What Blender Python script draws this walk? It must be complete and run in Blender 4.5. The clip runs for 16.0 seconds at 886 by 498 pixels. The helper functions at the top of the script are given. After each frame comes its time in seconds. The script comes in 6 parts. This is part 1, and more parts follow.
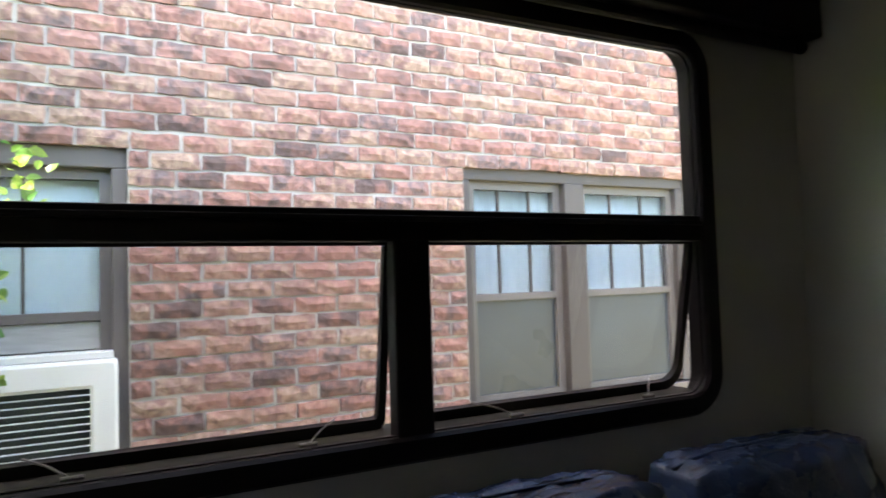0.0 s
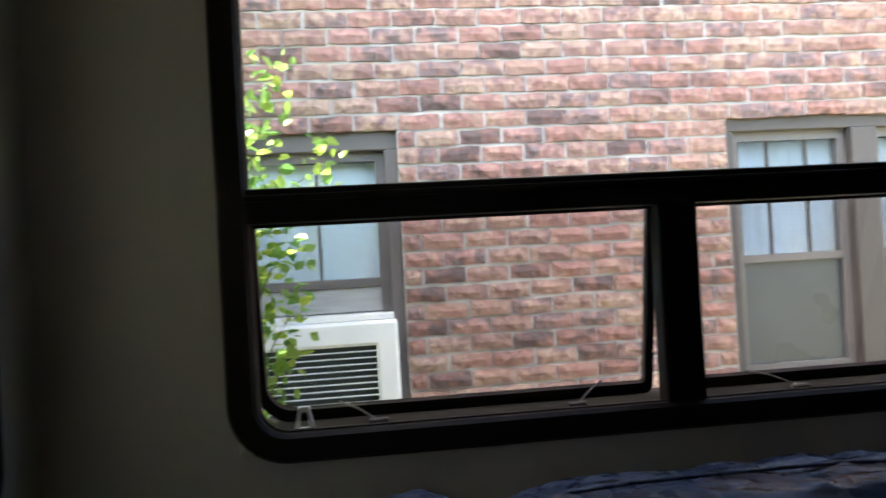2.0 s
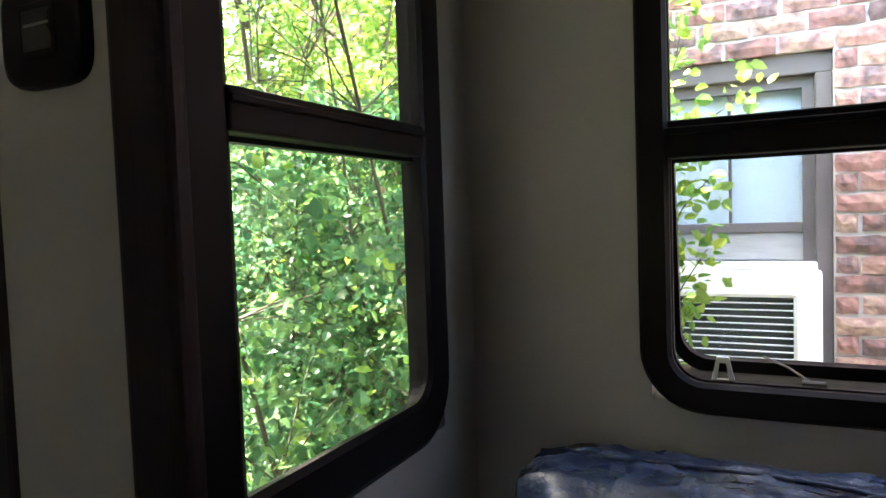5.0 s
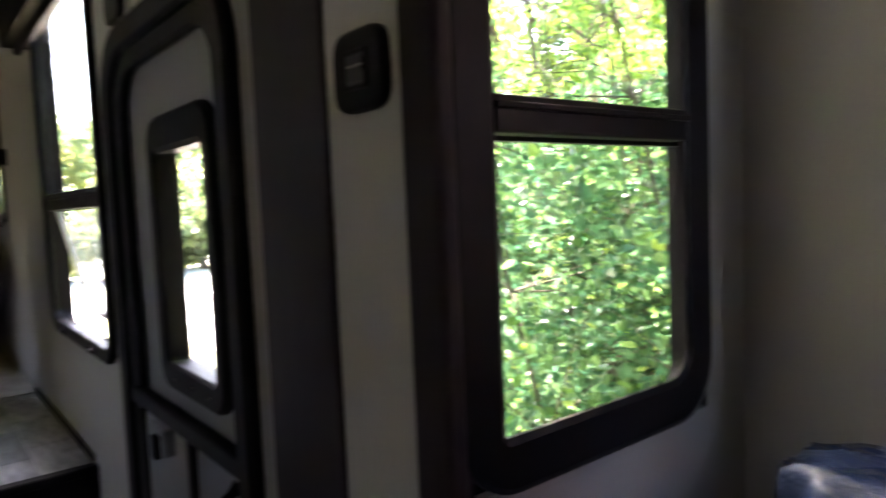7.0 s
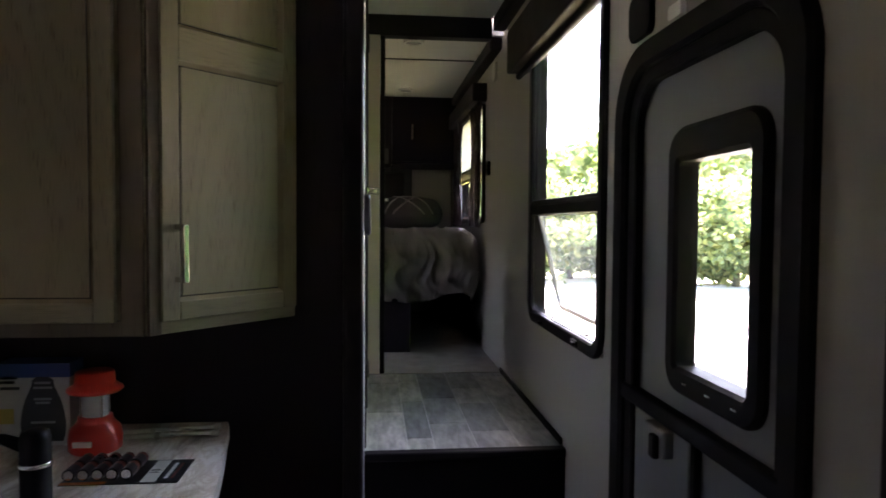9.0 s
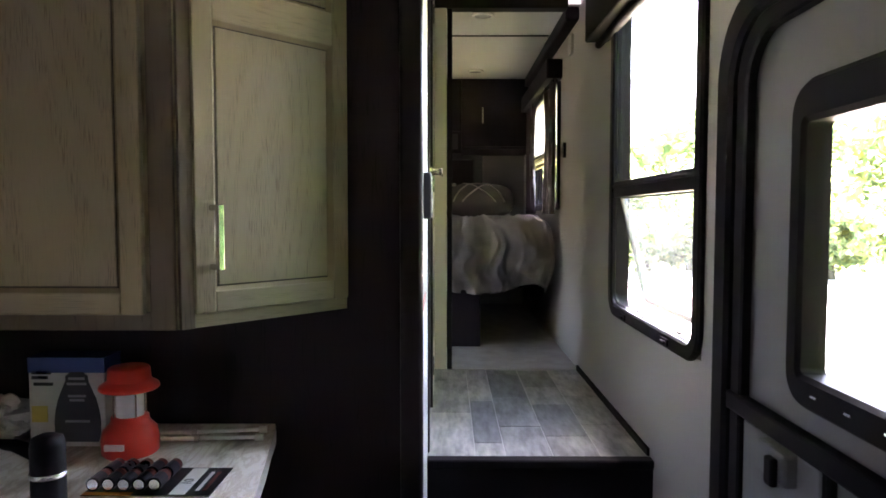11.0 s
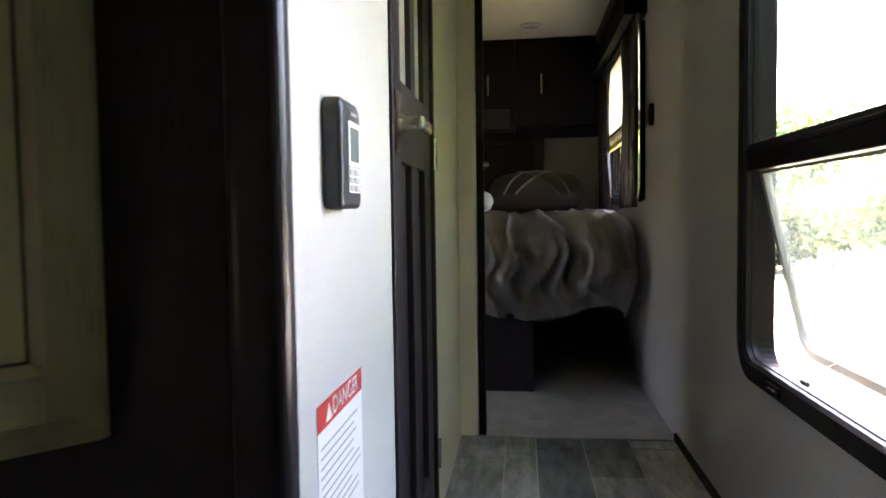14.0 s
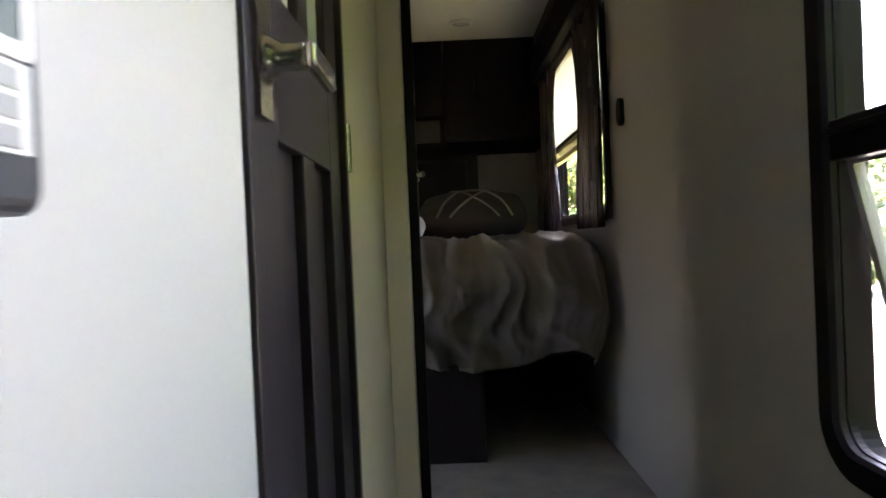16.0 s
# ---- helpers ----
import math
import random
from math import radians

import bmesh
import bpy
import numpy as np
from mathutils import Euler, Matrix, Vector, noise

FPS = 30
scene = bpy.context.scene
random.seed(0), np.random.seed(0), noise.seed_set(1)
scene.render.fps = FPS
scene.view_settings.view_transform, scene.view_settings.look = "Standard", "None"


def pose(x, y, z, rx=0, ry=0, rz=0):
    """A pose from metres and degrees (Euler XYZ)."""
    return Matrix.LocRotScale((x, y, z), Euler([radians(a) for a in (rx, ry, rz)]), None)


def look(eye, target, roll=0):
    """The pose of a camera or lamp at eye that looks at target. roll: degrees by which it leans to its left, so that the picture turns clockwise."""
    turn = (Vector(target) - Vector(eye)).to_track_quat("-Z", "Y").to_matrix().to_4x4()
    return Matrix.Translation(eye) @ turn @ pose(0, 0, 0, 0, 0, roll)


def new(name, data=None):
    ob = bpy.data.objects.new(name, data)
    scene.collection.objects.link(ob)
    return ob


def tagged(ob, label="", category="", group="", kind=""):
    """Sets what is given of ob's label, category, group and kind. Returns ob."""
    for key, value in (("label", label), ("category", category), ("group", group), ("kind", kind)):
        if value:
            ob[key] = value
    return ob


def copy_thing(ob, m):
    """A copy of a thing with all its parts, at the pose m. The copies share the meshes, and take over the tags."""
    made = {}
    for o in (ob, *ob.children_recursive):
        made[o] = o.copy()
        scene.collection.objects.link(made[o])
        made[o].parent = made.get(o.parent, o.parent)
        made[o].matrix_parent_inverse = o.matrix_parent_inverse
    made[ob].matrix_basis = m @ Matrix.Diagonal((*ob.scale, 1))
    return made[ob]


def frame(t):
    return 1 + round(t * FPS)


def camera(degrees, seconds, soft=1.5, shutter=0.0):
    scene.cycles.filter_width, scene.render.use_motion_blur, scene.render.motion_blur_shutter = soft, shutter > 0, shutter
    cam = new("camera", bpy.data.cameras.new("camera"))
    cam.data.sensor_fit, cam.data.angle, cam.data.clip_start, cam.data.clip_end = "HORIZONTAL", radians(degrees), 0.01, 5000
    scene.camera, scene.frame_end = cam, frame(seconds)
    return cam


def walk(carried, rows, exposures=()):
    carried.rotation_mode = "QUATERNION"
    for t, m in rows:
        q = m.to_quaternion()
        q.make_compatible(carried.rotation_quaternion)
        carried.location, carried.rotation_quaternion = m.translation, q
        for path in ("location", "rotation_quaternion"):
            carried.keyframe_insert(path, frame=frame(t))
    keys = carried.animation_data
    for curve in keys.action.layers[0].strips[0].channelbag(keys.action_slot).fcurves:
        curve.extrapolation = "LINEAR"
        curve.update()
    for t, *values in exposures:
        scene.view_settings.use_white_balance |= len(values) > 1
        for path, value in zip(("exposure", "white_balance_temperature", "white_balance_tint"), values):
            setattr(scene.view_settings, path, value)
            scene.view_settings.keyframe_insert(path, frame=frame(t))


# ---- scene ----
cam = camera(66.7, 16.0, soft=1.6, shutter=0.5)
PATH = [
    (0, (-0.064, 0.033, 1.489), (1.711, -0.885, 1.58), -1.8),
    (0.5, (-0.064, 0.039, 1.49), (1.797, -0.69, 1.568), -2.0),
    (1, (-0.074, 0.048, 1.491), (1.86, -0.462, 1.542), -2.1),
    (1.5, (-0.08, 0.062, 1.493), (1.887, -0.296, 1.52), -2.4),
    (2, (-0.09, 0.068, 1.493), (1.897, -0.152, 1.51), -3.2),
    (2.5, (-0.081, 0.105, 1.491), (1.915, 0.239, 1.474), -2.4),
    (3, (-0.084, 0.109, 1.481), (1.879, 0.491, 1.436), -3.1),
    (3.5, (-0.055, 0.12, 1.484), (1.847, 0.737, 1.421), -2.2),
    (4, (-0.063, 0.125, 1.483), (1.782, 0.891, 1.406), -1.3),
    (4.2, (-0.062, 0.13, 1.482), (1.767, 0.935, 1.4), -1.6),
    (6.5, (-0.024, 0.037, 1.498), (1.521, 1.298, 1.343), -2.1),
    (7, (-0.094, 0.015, 1.499), (1.154, 1.571, 1.356), -2.4),
    (7.5, (-0.154, 0.02, 1.507), (0.798, 1.774, 1.37), -2.1),
    (8, (-0.262, 0.018, 1.501), (0.289, 1.938, 1.399), -0.8),
    (8.5, (-0.304, 0.073, 1.5), (0.041, 2.042, 1.42), 0.6),
    (9, (-0.35, 0.111, 1.488), (-0.147, 2.099, 1.408), 0.4),
    (9.5, (-0.336, 0.139, 1.492), (-0.25, 2.134, 1.393), 0.3),
    (12, (-0.285, 0.665, 1.441), (-0.459, 2.654, 1.336), -1.0),
    (12.5, (-0.249, 0.879, 1.445), (-0.627, 2.841, 1.35), 0.3),
    (13, (-0.289, 1.101, 1.443), (-0.527, 3.084, 1.349), 1.6),
    (13.5, (-0.241, 1.306, 1.432), (-0.374, 3.297, 1.309), 0.3),
    (14, (-0.151, 1.495, 1.434), (-0.389, 3.479, 1.332), -0.8),
    (14.5, (-0.158, 1.682, 1.43), (-0.269, 3.677, 1.343), 0.4),
    (15, (-0.218, 1.846, 1.428), (-0.315, 3.843, 1.391), -0.9),
    (15.5, (-0.238, 1.96, 1.419), (-0.25, 3.96, 1.404), -0.8),
    (16, (-0.22, 2.121, 1.428), (-0.233, 4.121, 1.406), -2.5),
]
walk(cam, [(t, look(eye, target, roll)) for t, eye, target, roll in PATH],
     exposures=[(0.0, 3.78, 7050, 10), (1.0, 3.7, 7050, 10), (2.5, 3.75, 7100, 10), (3.2, 4.0, 7100, 8), (4.2, 4.35, 7000, 11), (6.5, 5.0, 6950, 23), (7.5, 5.0, 6900, 25), (8.5, 4.6, 7000, 26), (9.5, 4.85, 6900, 26), (12.0, 6.15, 6950, 27), (13.2, 6.0, 7000, 27), (14.5, 4.68, 7100, 24), (16.0, 4.75, 7150, 24)])

# ---- world and sun ----
SUN_AZ, SUN_EL = radians(-7), radians(60)      # from the front, along the trailer
world = bpy.data.worlds.new("world")
scene.world = world
world.use_nodes = True
wn = world.node_tree
sky = wn.nodes.new("ShaderNodeTexSky")
sky.sky_type, sky.sun_disc = "NISHITA", False
sky.sun_elevation, sky.sun_rotation = SUN_EL, SUN_AZ
sky.air_density, sky.dust_density = 1.0, 3.0
back = wn.nodes["Background"]
back.inputs["Strength"].default_value = 0.15
wn.links.new(sky.outputs[0], back.inputs["Color"])
sun = new("sun", bpy.data.lights.new("sun", "SUN"))
sun.data.energy, sun.data.angle, sun.data.color = 3.2, radians(0.6), (1.0, 0.95, 0.87)
sun_dir = Vector((math.sin(SUN_AZ) * math.cos(SUN_EL), math.cos(SUN_AZ) * math.cos(SUN_EL), math.sin(SUN_EL)))
sun.matrix_world = look(sun_dir * 50, (0, 0, 0))


# ---- materials ----
def mat(name, rgb, rough=0.6, metal=0.0, vary=0.12, scale=8.0, grain=60.0, bump=0.05, stretch=(1, 1, 1), spec=0.5, coords="Object", extra=None):
    """A painted or plain surface with variation at two scales and fine relief."""
    m = bpy.data.materials.new(name)
    m.use_nodes = True
    t = m.node_tree
    b = t.nodes["Principled BSDF"]
    tc, mp = t.nodes.new("ShaderNodeTexCoord"), t.nodes.new("ShaderNodeMapping")
    mp.inputs["Scale"].default_value = stretch
    t.links.new(tc.outputs[coords], mp.inputs[0])
    n1, n2 = t.nodes.new("ShaderNodeTexNoise"), t.nodes.new("ShaderNodeTexNoise")
    for n, s, d in ((n1, scale, 4), (n2, grain, 3)):
        n.inputs["Scale"].default_value, n.inputs["Detail"].default_value = s, d
        t.links.new(mp.outputs[0], n.inputs["Vector"])
    add = t.nodes.new("ShaderNodeMath")
    add.operation = "MULTIPLY_ADD"
    t.links.new(n2.outputs[0], add.inputs[0])
    add.inputs[1].default_value = 0.5
    t.links.new(n1.outputs[0], add.inputs[2])
    mr = t.nodes.new("ShaderNodeMapRange")
    mr.inputs["From Min"].default_value, mr.inputs["From Max"].default_value = 0.4, 1.1
    mr.inputs["To Min"].default_value, mr.inputs["To Max"].default_value = 1 - vary, 1 + vary
    t.links.new(add.outputs[0], mr.inputs[0])
    mix = t.nodes.new("ShaderNodeVectorMath")
    mix.operation = "SCALE"
    mix.inputs[0].default_value = rgb
    t.links.new(mr.outputs[0], mix.inputs["Scale"])
    t.links.new(mix.outputs[0], b.inputs["Base Color"])
    rr = t.nodes.new("ShaderNodeMapRange")
    rr.inputs["To Min"].default_value, rr.inputs["To Max"].default_value = max(0.02, rough - 0.1), min(1, rough + 0.1)
    t.links.new(n1.outputs[0], rr.inputs[0])
    t.links.new(rr.outputs[0], b.inputs["Roughness"])
    b.inputs["Metallic"].default_value = metal
    b.inputs["Specular IOR Level"].default_value = spec
    if bump:
        bp = t.nodes.new("ShaderNodeBump")
        bp.inputs["Strength"].default_value, bp.inputs["Distance"].default_value = min(1, bump * 4), 0.002
        t.links.new(n2.outputs[0], bp.inputs["Height"])
        t.links.new(bp.outputs[0], b.inputs["Normal"])
    return m


def ramp(t, fac, stops, interpolation="LINEAR"):
    r = t.nodes.new("ShaderNodeValToRGB")
    e = r.color_ramp.elements
    r.color_ramp.interpolation = interpolation
    while len(e) < len(stops):
        e.new(0.5)
    for k, (p, c) in zip(e, stops):
        k.position, k.color = p, (*c, 1)
    t.links.new(fac, r.inputs[0])
    return r


def pieces_mat(name, stops, rough=0.8, source="object", noise_scale=25.0, stretch=(1, 1, 1), amount=0.35, bump=0.6, distance=0.004, mottled=0.0):
    """Pieces that each have their own colour: by object, or by island of a joined mesh."""
    m = bpy.data.materials.new(name)
    m.use_nodes = True
    t = m.node_tree
    b = t.nodes["Principled BSDF"]
    if source == "object":
        rnd = t.nodes.new("ShaderNodeObjectInfo").outputs["Random"]
    else:
        rnd = t.nodes.new("ShaderNodeNewGeometry").outputs["Random Per Island"]
    geo = t.nodes.new("ShaderNodeNewGeometry")
    mottle, shift, total = t.nodes.new("ShaderNodeTexNoise"), t.nodes.new("ShaderNodeMapRange"), t.nodes.new("ShaderNodeMath")
    mottle.inputs["Scale"].default_value, mottle.inputs["Detail"].default_value = noise_scale * 0.35, 3
    t.links.new(geo.outputs["Position"], mottle.inputs["Vector"])
    shift.inputs["From Min"].default_value, shift.inputs["From Max"].default_value = 0.3, 0.7
    shift.inputs["To Min"].default_value, shift.inputs["To Max"].default_value = -mottled, mottled
    t.links.new(mottle.outputs[0], shift.inputs[0])
    total.operation = "ADD"
    t.links.new(rnd, total.inputs[0])
    t.links.new(shift.outputs[0], total.inputs[1])
    base = ramp(t, total.outputs[0], stops)
    mp = t.nodes.new("ShaderNodeMapping")
    mp.inputs["Scale"].default_value = stretch
    t.links.new(geo.outputs["Position"], mp.inputs[0])
    n = t.nodes.new("ShaderNodeTexNoise")
    n.inputs["Scale"].default_value, n.inputs["Detail"].default_value = noise_scale, 6
    t.links.new(mp.outputs[0], n.inputs["Vector"])
    mr = t.nodes.new("ShaderNodeMapRange")
    mr.inputs["From Min"].default_value, mr.inputs["From Max"].default_value = 0.3, 0.7
    mr.inputs["To Min"].default_value, mr.inputs["To Max"].default_value = 1 - amount, 1 + amount
    t.links.new(n.outputs[0], mr.inputs[0])
    sc = t.nodes.new("ShaderNodeVectorMath")
    sc.operation = "SCALE"
    t.links.new(base.outputs[0], sc.inputs[0])
    t.links.new(mr.outputs[0], sc.inputs["Scale"])
    t.links.new(sc.outputs[0], b.inputs["Base Color"])
    b.inputs["Roughness"].default_value = rough
    bp = t.nodes.new("ShaderNodeBump")
    bp.inputs["Strength"].default_value, bp.inputs["Distance"].default_value = bump, distance
    t.links.new(n.outputs[0], bp.inputs["Height"])
    t.links.new(bp.outputs[0], b.inputs["Normal"])
    return m


def leaf_mat(name, stops, through_rgb):
    m = bpy.data.materials.new(name)
    m.use_nodes = True
    t = m.node_tree
    b, out = t.nodes["Principled BSDF"], t.nodes["Material Output"]
    rnd = t.nodes.new("ShaderNodeNewGeometry").outputs["Random Per Island"]
    r = ramp(t, rnd, stops)
    t.links.new(r.outputs[0], b.inputs["Base Color"])
    b.inputs["Roughness"].default_value = 0.33
    tr = t.nodes.new("ShaderNodeBsdfTranslucent")
    dim = tuple(v * f for v, f in zip(through_rgb, (0.30, 0.50, 0.55)))
    lit = tuple(v * f for v, f in zip(through_rgb, (1.75, 1.45, 0.95)))
    r2 = ramp(t, rnd, ((0.0, lit), (0.3, through_rgb), (0.7, dim), (0.85, dim), (1.0, lit)))
    t.links.new(r2.outputs[0], tr.inputs[0])
    mx = t.nodes.new("ShaderNodeMixShader")
    mx.inputs[0].default_value = 0.55
    t.links.new(b.outputs[0], mx.inputs[1])
    t.links.new(tr.outputs[0], mx.inputs[2])
    t.links.new(mx.outputs[0], out.inputs[0])
    return m


def glass_mat(name, tint=(0.95, 0.97, 0.96), gloss=0.02):
    """Thin clear pane: light passes straight on, with a Fresnel reflection."""
    m = bpy.data.materials.new(name)
    m.use_nodes = True
    t = m.node_tree
    out = t.nodes["Material Output"]
    tr, gl, mx = t.nodes.new("ShaderNodeBsdfTransparent"), t.nodes.new("ShaderNodeBsdfGlossy"), t.nodes.new("ShaderNodeMixShader")
    lw, pw, ma = t.nodes.new("ShaderNodeLayerWeight"), t.nodes.new("ShaderNodeMath"), t.nodes.new("ShaderNodeMath")
    tr.inputs[0].default_value = (*tint, 1)
    gl.inputs["Roughness"].default_value = gloss
    lw.inputs["Blend"].default_value = 0.5
    pw.operation, pw.inputs[1].default_value = "POWER", 5.0
    ma.operation, ma.inputs[1].default_value, ma.inputs[2].default_value = "MULTIPLY_ADD", 0.6, 0.02
    t.links.new(lw.outputs["Facing"], pw.inputs[0])
    t.links.new(pw.outputs[0], ma.inputs[0])
    t.links.new(ma.outputs[0], mx.inputs[0])
    t.links.new(tr.outputs[0], mx.inputs[1])
    t.links.new(gl.outputs[0], mx.inputs[2])
    t.links.new(mx.outputs[0], out.inputs[0])
    return m


def hazy_glass(name):
    """A clear pane behind a fine screen; a patchy translucent film paints milky glare on it."""
    m = glass_mat(name, (0.9, 0.91, 0.9))
    t = m.node_tree
    out = t.nodes["Material Output"]
    clear = out.inputs[0].links[0].from_socket
    glare, mx, n = t.nodes.new("ShaderNodeBsdfTranslucent"), t.nodes.new("ShaderNodeMixShader"), t.nodes.new("ShaderNodeTexNoise")
    glare.inputs[0].default_value = (0.75, 0.77, 0.74, 1)
    n.inputs["Scale"].default_value, n.inputs["Detail"].default_value = 5.0, 4
    mr = t.nodes.new("ShaderNodeMapRange")
    mr.inputs["To Min"].default_value, mr.inputs["To Max"].default_value = 0.01, 0.055
    t.links.new(n.outputs[0], mr.inputs[0])
    t.links.new(mr.outputs[0], mx.inputs[0])
    t.links.new(clear, mx.inputs[1])
    t.links.new(glare.outputs[0], mx.inputs[2])
    t.links.new(mx.outputs[0], out.inputs[0])
    return m


def wood_mat(name, dark, light, rough=0.45, scale=6.0, stretch=(14, 14, 1.0), bump=0.25, spec=0.3):
    """Grained wood; the grain runs along the axis with the smallest stretch."""
    m = bpy.data.materials.new(name)
    m.use_nodes = True
    t = m.node_tree
    b = t.nodes["Principled BSDF"]
    tc, mp = t.nodes.new("ShaderNodeTexCoord"), t.nodes.new("ShaderNodeMapping")
    mp.inputs["Scale"].default_value = stretch
    t.links.new(tc.outputs["Object"], mp.inputs[0])
    n = t.nodes.new("ShaderNodeTexNoise")
    n.inputs["Scale"].default_value, n.inputs["Detail"].default_value, n.inputs["Distortion"].default_value = scale, 8, 1.6
    t.links.new(mp.outputs[0], n.inputs["Vector"])
    r = ramp(t, n.outputs[0], ((0.26, dark), (0.40, light), (0.75, tuple(v * 1.06 for v in light))))
    t.links.new(r.outputs[0], b.inputs["Base Color"])
    b.inputs["Roughness"].default_value = rough
    b.inputs["Specular IOR Level"].default_value = spec
    bp = t.nodes.new("ShaderNodeBump")
    bp.inputs["Strength"].default_value, bp.inputs["Distance"].default_value = bump, 0.0015
    t.links.new(n.outputs[0], bp.inputs["Height"])
    t.links.new(bp.outputs[0], b.inputs["Normal"])
    return m


def oak_mat(name, pore, light, upright):
    """Whitewashed oak: dark pores gathered along arched growth rings; the grain runs upright or across."""
    m = bpy.data.materials.new(name)
    m.use_nodes = True
    t = m.node_tree
    b = t.nodes["Principled BSDF"]
    tc, dot, sep, com = (t.nodes.new("ShaderNode" + k) for k in ("TexCoord", "VectorMath", "SeparateXYZ", "CombineXYZ"))
    dot.operation = "DOT_PRODUCT"
    dot.inputs[1].default_value = (0.675, 0.738, 0)
    t.links.new(tc.outputs["Object"], dot.inputs[0])
    t.links.new(tc.outputs["Object"], sep.inputs[0])
    t.links.new(dot.outputs["Value"], com.inputs["X" if upright else "Z"])
    t.links.new(sep.outputs["Z"], com.inputs["Z" if upright else "X"])

    def field(stretch, detail, distortion):
        mp, n = t.nodes.new("ShaderNodeMapping"), t.nodes.new("ShaderNodeTexNoise")
        mp.inputs["Scale"].default_value = stretch
        n.inputs["Scale"].default_value, n.inputs["Detail"].default_value, n.inputs["Distortion"].default_value = 1.0, detail, distortion
        t.links.new(com.outputs[0], mp.inputs[0])
        t.links.new(mp.outputs[0], n.inputs["Vector"])
        return n.outputs[0]

    def calc(op, a, c, limit=False):
        k = t.nodes.new("ShaderNodeMath")
        k.operation, k.use_clamp = op, limit
        for sock, v in zip(k.inputs, (a, c)):
            if isinstance(v, (int, float)):
                sock.default_value = v
            else:
                t.links.new(v, sock)
        return k.outputs[0]
    rings = calc("PINGPONG", calc("MULTIPLY", field((5, 1, 0.9), 1.0, 0.2), 15.0), 0.5)
    late = calc("MULTIPLY", calc("SUBTRACT", rings, 0.12), 3.4, True)
    pores = calc("MULTIPLY", calc("SUBTRACT", field((620, 1, 20), 2, 0.0), 0.49), 5.0, True)
    amount = calc("MULTIPLY", pores, calc("ADD", calc("MULTIPLY", late, 0.75), 0.10))
    tone = calc("ADD", calc("MULTIPLY", field((5, 1, 2), 4, 0.5), 0.30), 0.85)
    mix, sc = t.nodes.new("ShaderNodeMix"), t.nodes.new("ShaderNodeVectorMath")
    mix.data_type = "RGBA"
    for sock in mix.inputs:
        if sock.name in ("A", "B") and sock.type == "RGBA":
            sock.default_value = (*(light if sock.name == "A" else pore), 1)
    t.links.new(amount, mix.inputs[0])
    sc.operation = "SCALE"
    t.links.new([o for o in mix.outputs if o.type == "RGBA"][0], sc.inputs[0])
    t.links.new(tone, sc.inputs["Scale"])
    t.links.new(sc.outputs[0], b.inputs["Base Color"])
    b.inputs["Roughness"].default_value = 0.34
    b.inputs["Specular IOR Level"].default_value = 0.35
    bp = t.nodes.new("ShaderNodeBump")
    bp.invert = True
    bp.inputs["Strength"].default_value, bp.inputs["Distance"].default_value = 0.25, 0.0008
    t.links.new(amount, bp.inputs["Height"])
    t.links.new(bp.outputs[0], b.inputs["Normal"])
    return m


M = {}
M["wall"] = mat("greige_wallboard", (0.37, 0.345, 0.32), 0.5, vary=0.06, scale=3, grain=180, bump=0.03)
M["wall_light"] = mat("pale_wallboard", (0.46, 0.455, 0.43), 0.45, vary=0.04, scale=3, grain=150, bump=0.03)
# copy of the pale wall with warm light off the lawn put into its tint
M["cream"] = mat("pale_wallboard_warmed", (0.64, 0.545, 0.45), 0.45, vary=0.05, scale=4, grain=150, bump=0.03)
M["ceiling"] = mat("ceiling_board", (0.74, 0.74, 0.71), 0.6, vary=0.04, scale=3, grain=200, bump=0.03)
M["shell"] = mat("outer_shell", (0.66, 0.66, 0.64), 0.35, vary=0.05)
M["black"] = mat("black_plastic", (0.0085, 0.0065, 0.0074), 0.55, vary=0.2, grain=220, bump=0.04, spec=0.12)
M["frame"] = mat("window_frame_black", (0.0075, 0.0057, 0.0065), 0.42, vary=0.2, grain=260, bump=0.03, stretch=(1, 1, 6), spec=0.14)
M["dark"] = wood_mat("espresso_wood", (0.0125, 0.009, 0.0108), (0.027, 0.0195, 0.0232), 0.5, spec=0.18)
M["post"] = wood_mat("glossy_espresso_trim", (0.012, 0.009, 0.0105), (0.022, 0.016, 0.019), 0.28, spec=0.4)
# the same espresso wood, with the bedroom's dimness put into its colour
M["dark_dimmed"] = wood_mat("espresso_wood_dimmed", (0.006, 0.0042, 0.0052), (0.0125, 0.009, 0.011), 0.55, spec=0.12)
M["dark_h"] = wood_mat("espresso_wood_beam", (0.010, 0.008, 0.008), (0.022, 0.018, 0.017), 0.5, stretch=(1, 14, 14), spec=0.18)
M["cab"] = oak_mat("whitewashed_oak", (0.155, 0.12, 0.075), (0.335, 0.282, 0.185), True)
M["cab_rail"] = oak_mat("whitewashed_oak_rail", (0.21, 0.168, 0.106), (0.345, 0.292, 0.192), False)
M["groove_shade"] = mat("dark_groove", (0.055, 0.04, 0.028), 0.6, vary=0.2)
M["cab_bead"] = mat("varnished_bead", (0.33, 0.275, 0.18), 0.17, vary=0.08, grain=120, bump=0.02)
M["cab_edge"] = wood_mat("taupe_oak_stile", (0.10, 0.075, 0.054), (0.17, 0.132, 0.099), 0.5, scale=5.0, stretch=(16, 16, 0.9))
M["glass"] = glass_mat("window_glass")
M["glass_tint"] = glass_mat("tinted_glass", (0.80, 0.80, 0.79))
M["glass_hazy"] = hazy_glass("hazy_screened_glass")
M["glass_dim"] = glass_mat("house_window_glass", (0.9, 0.93, 0.95), 0.05)
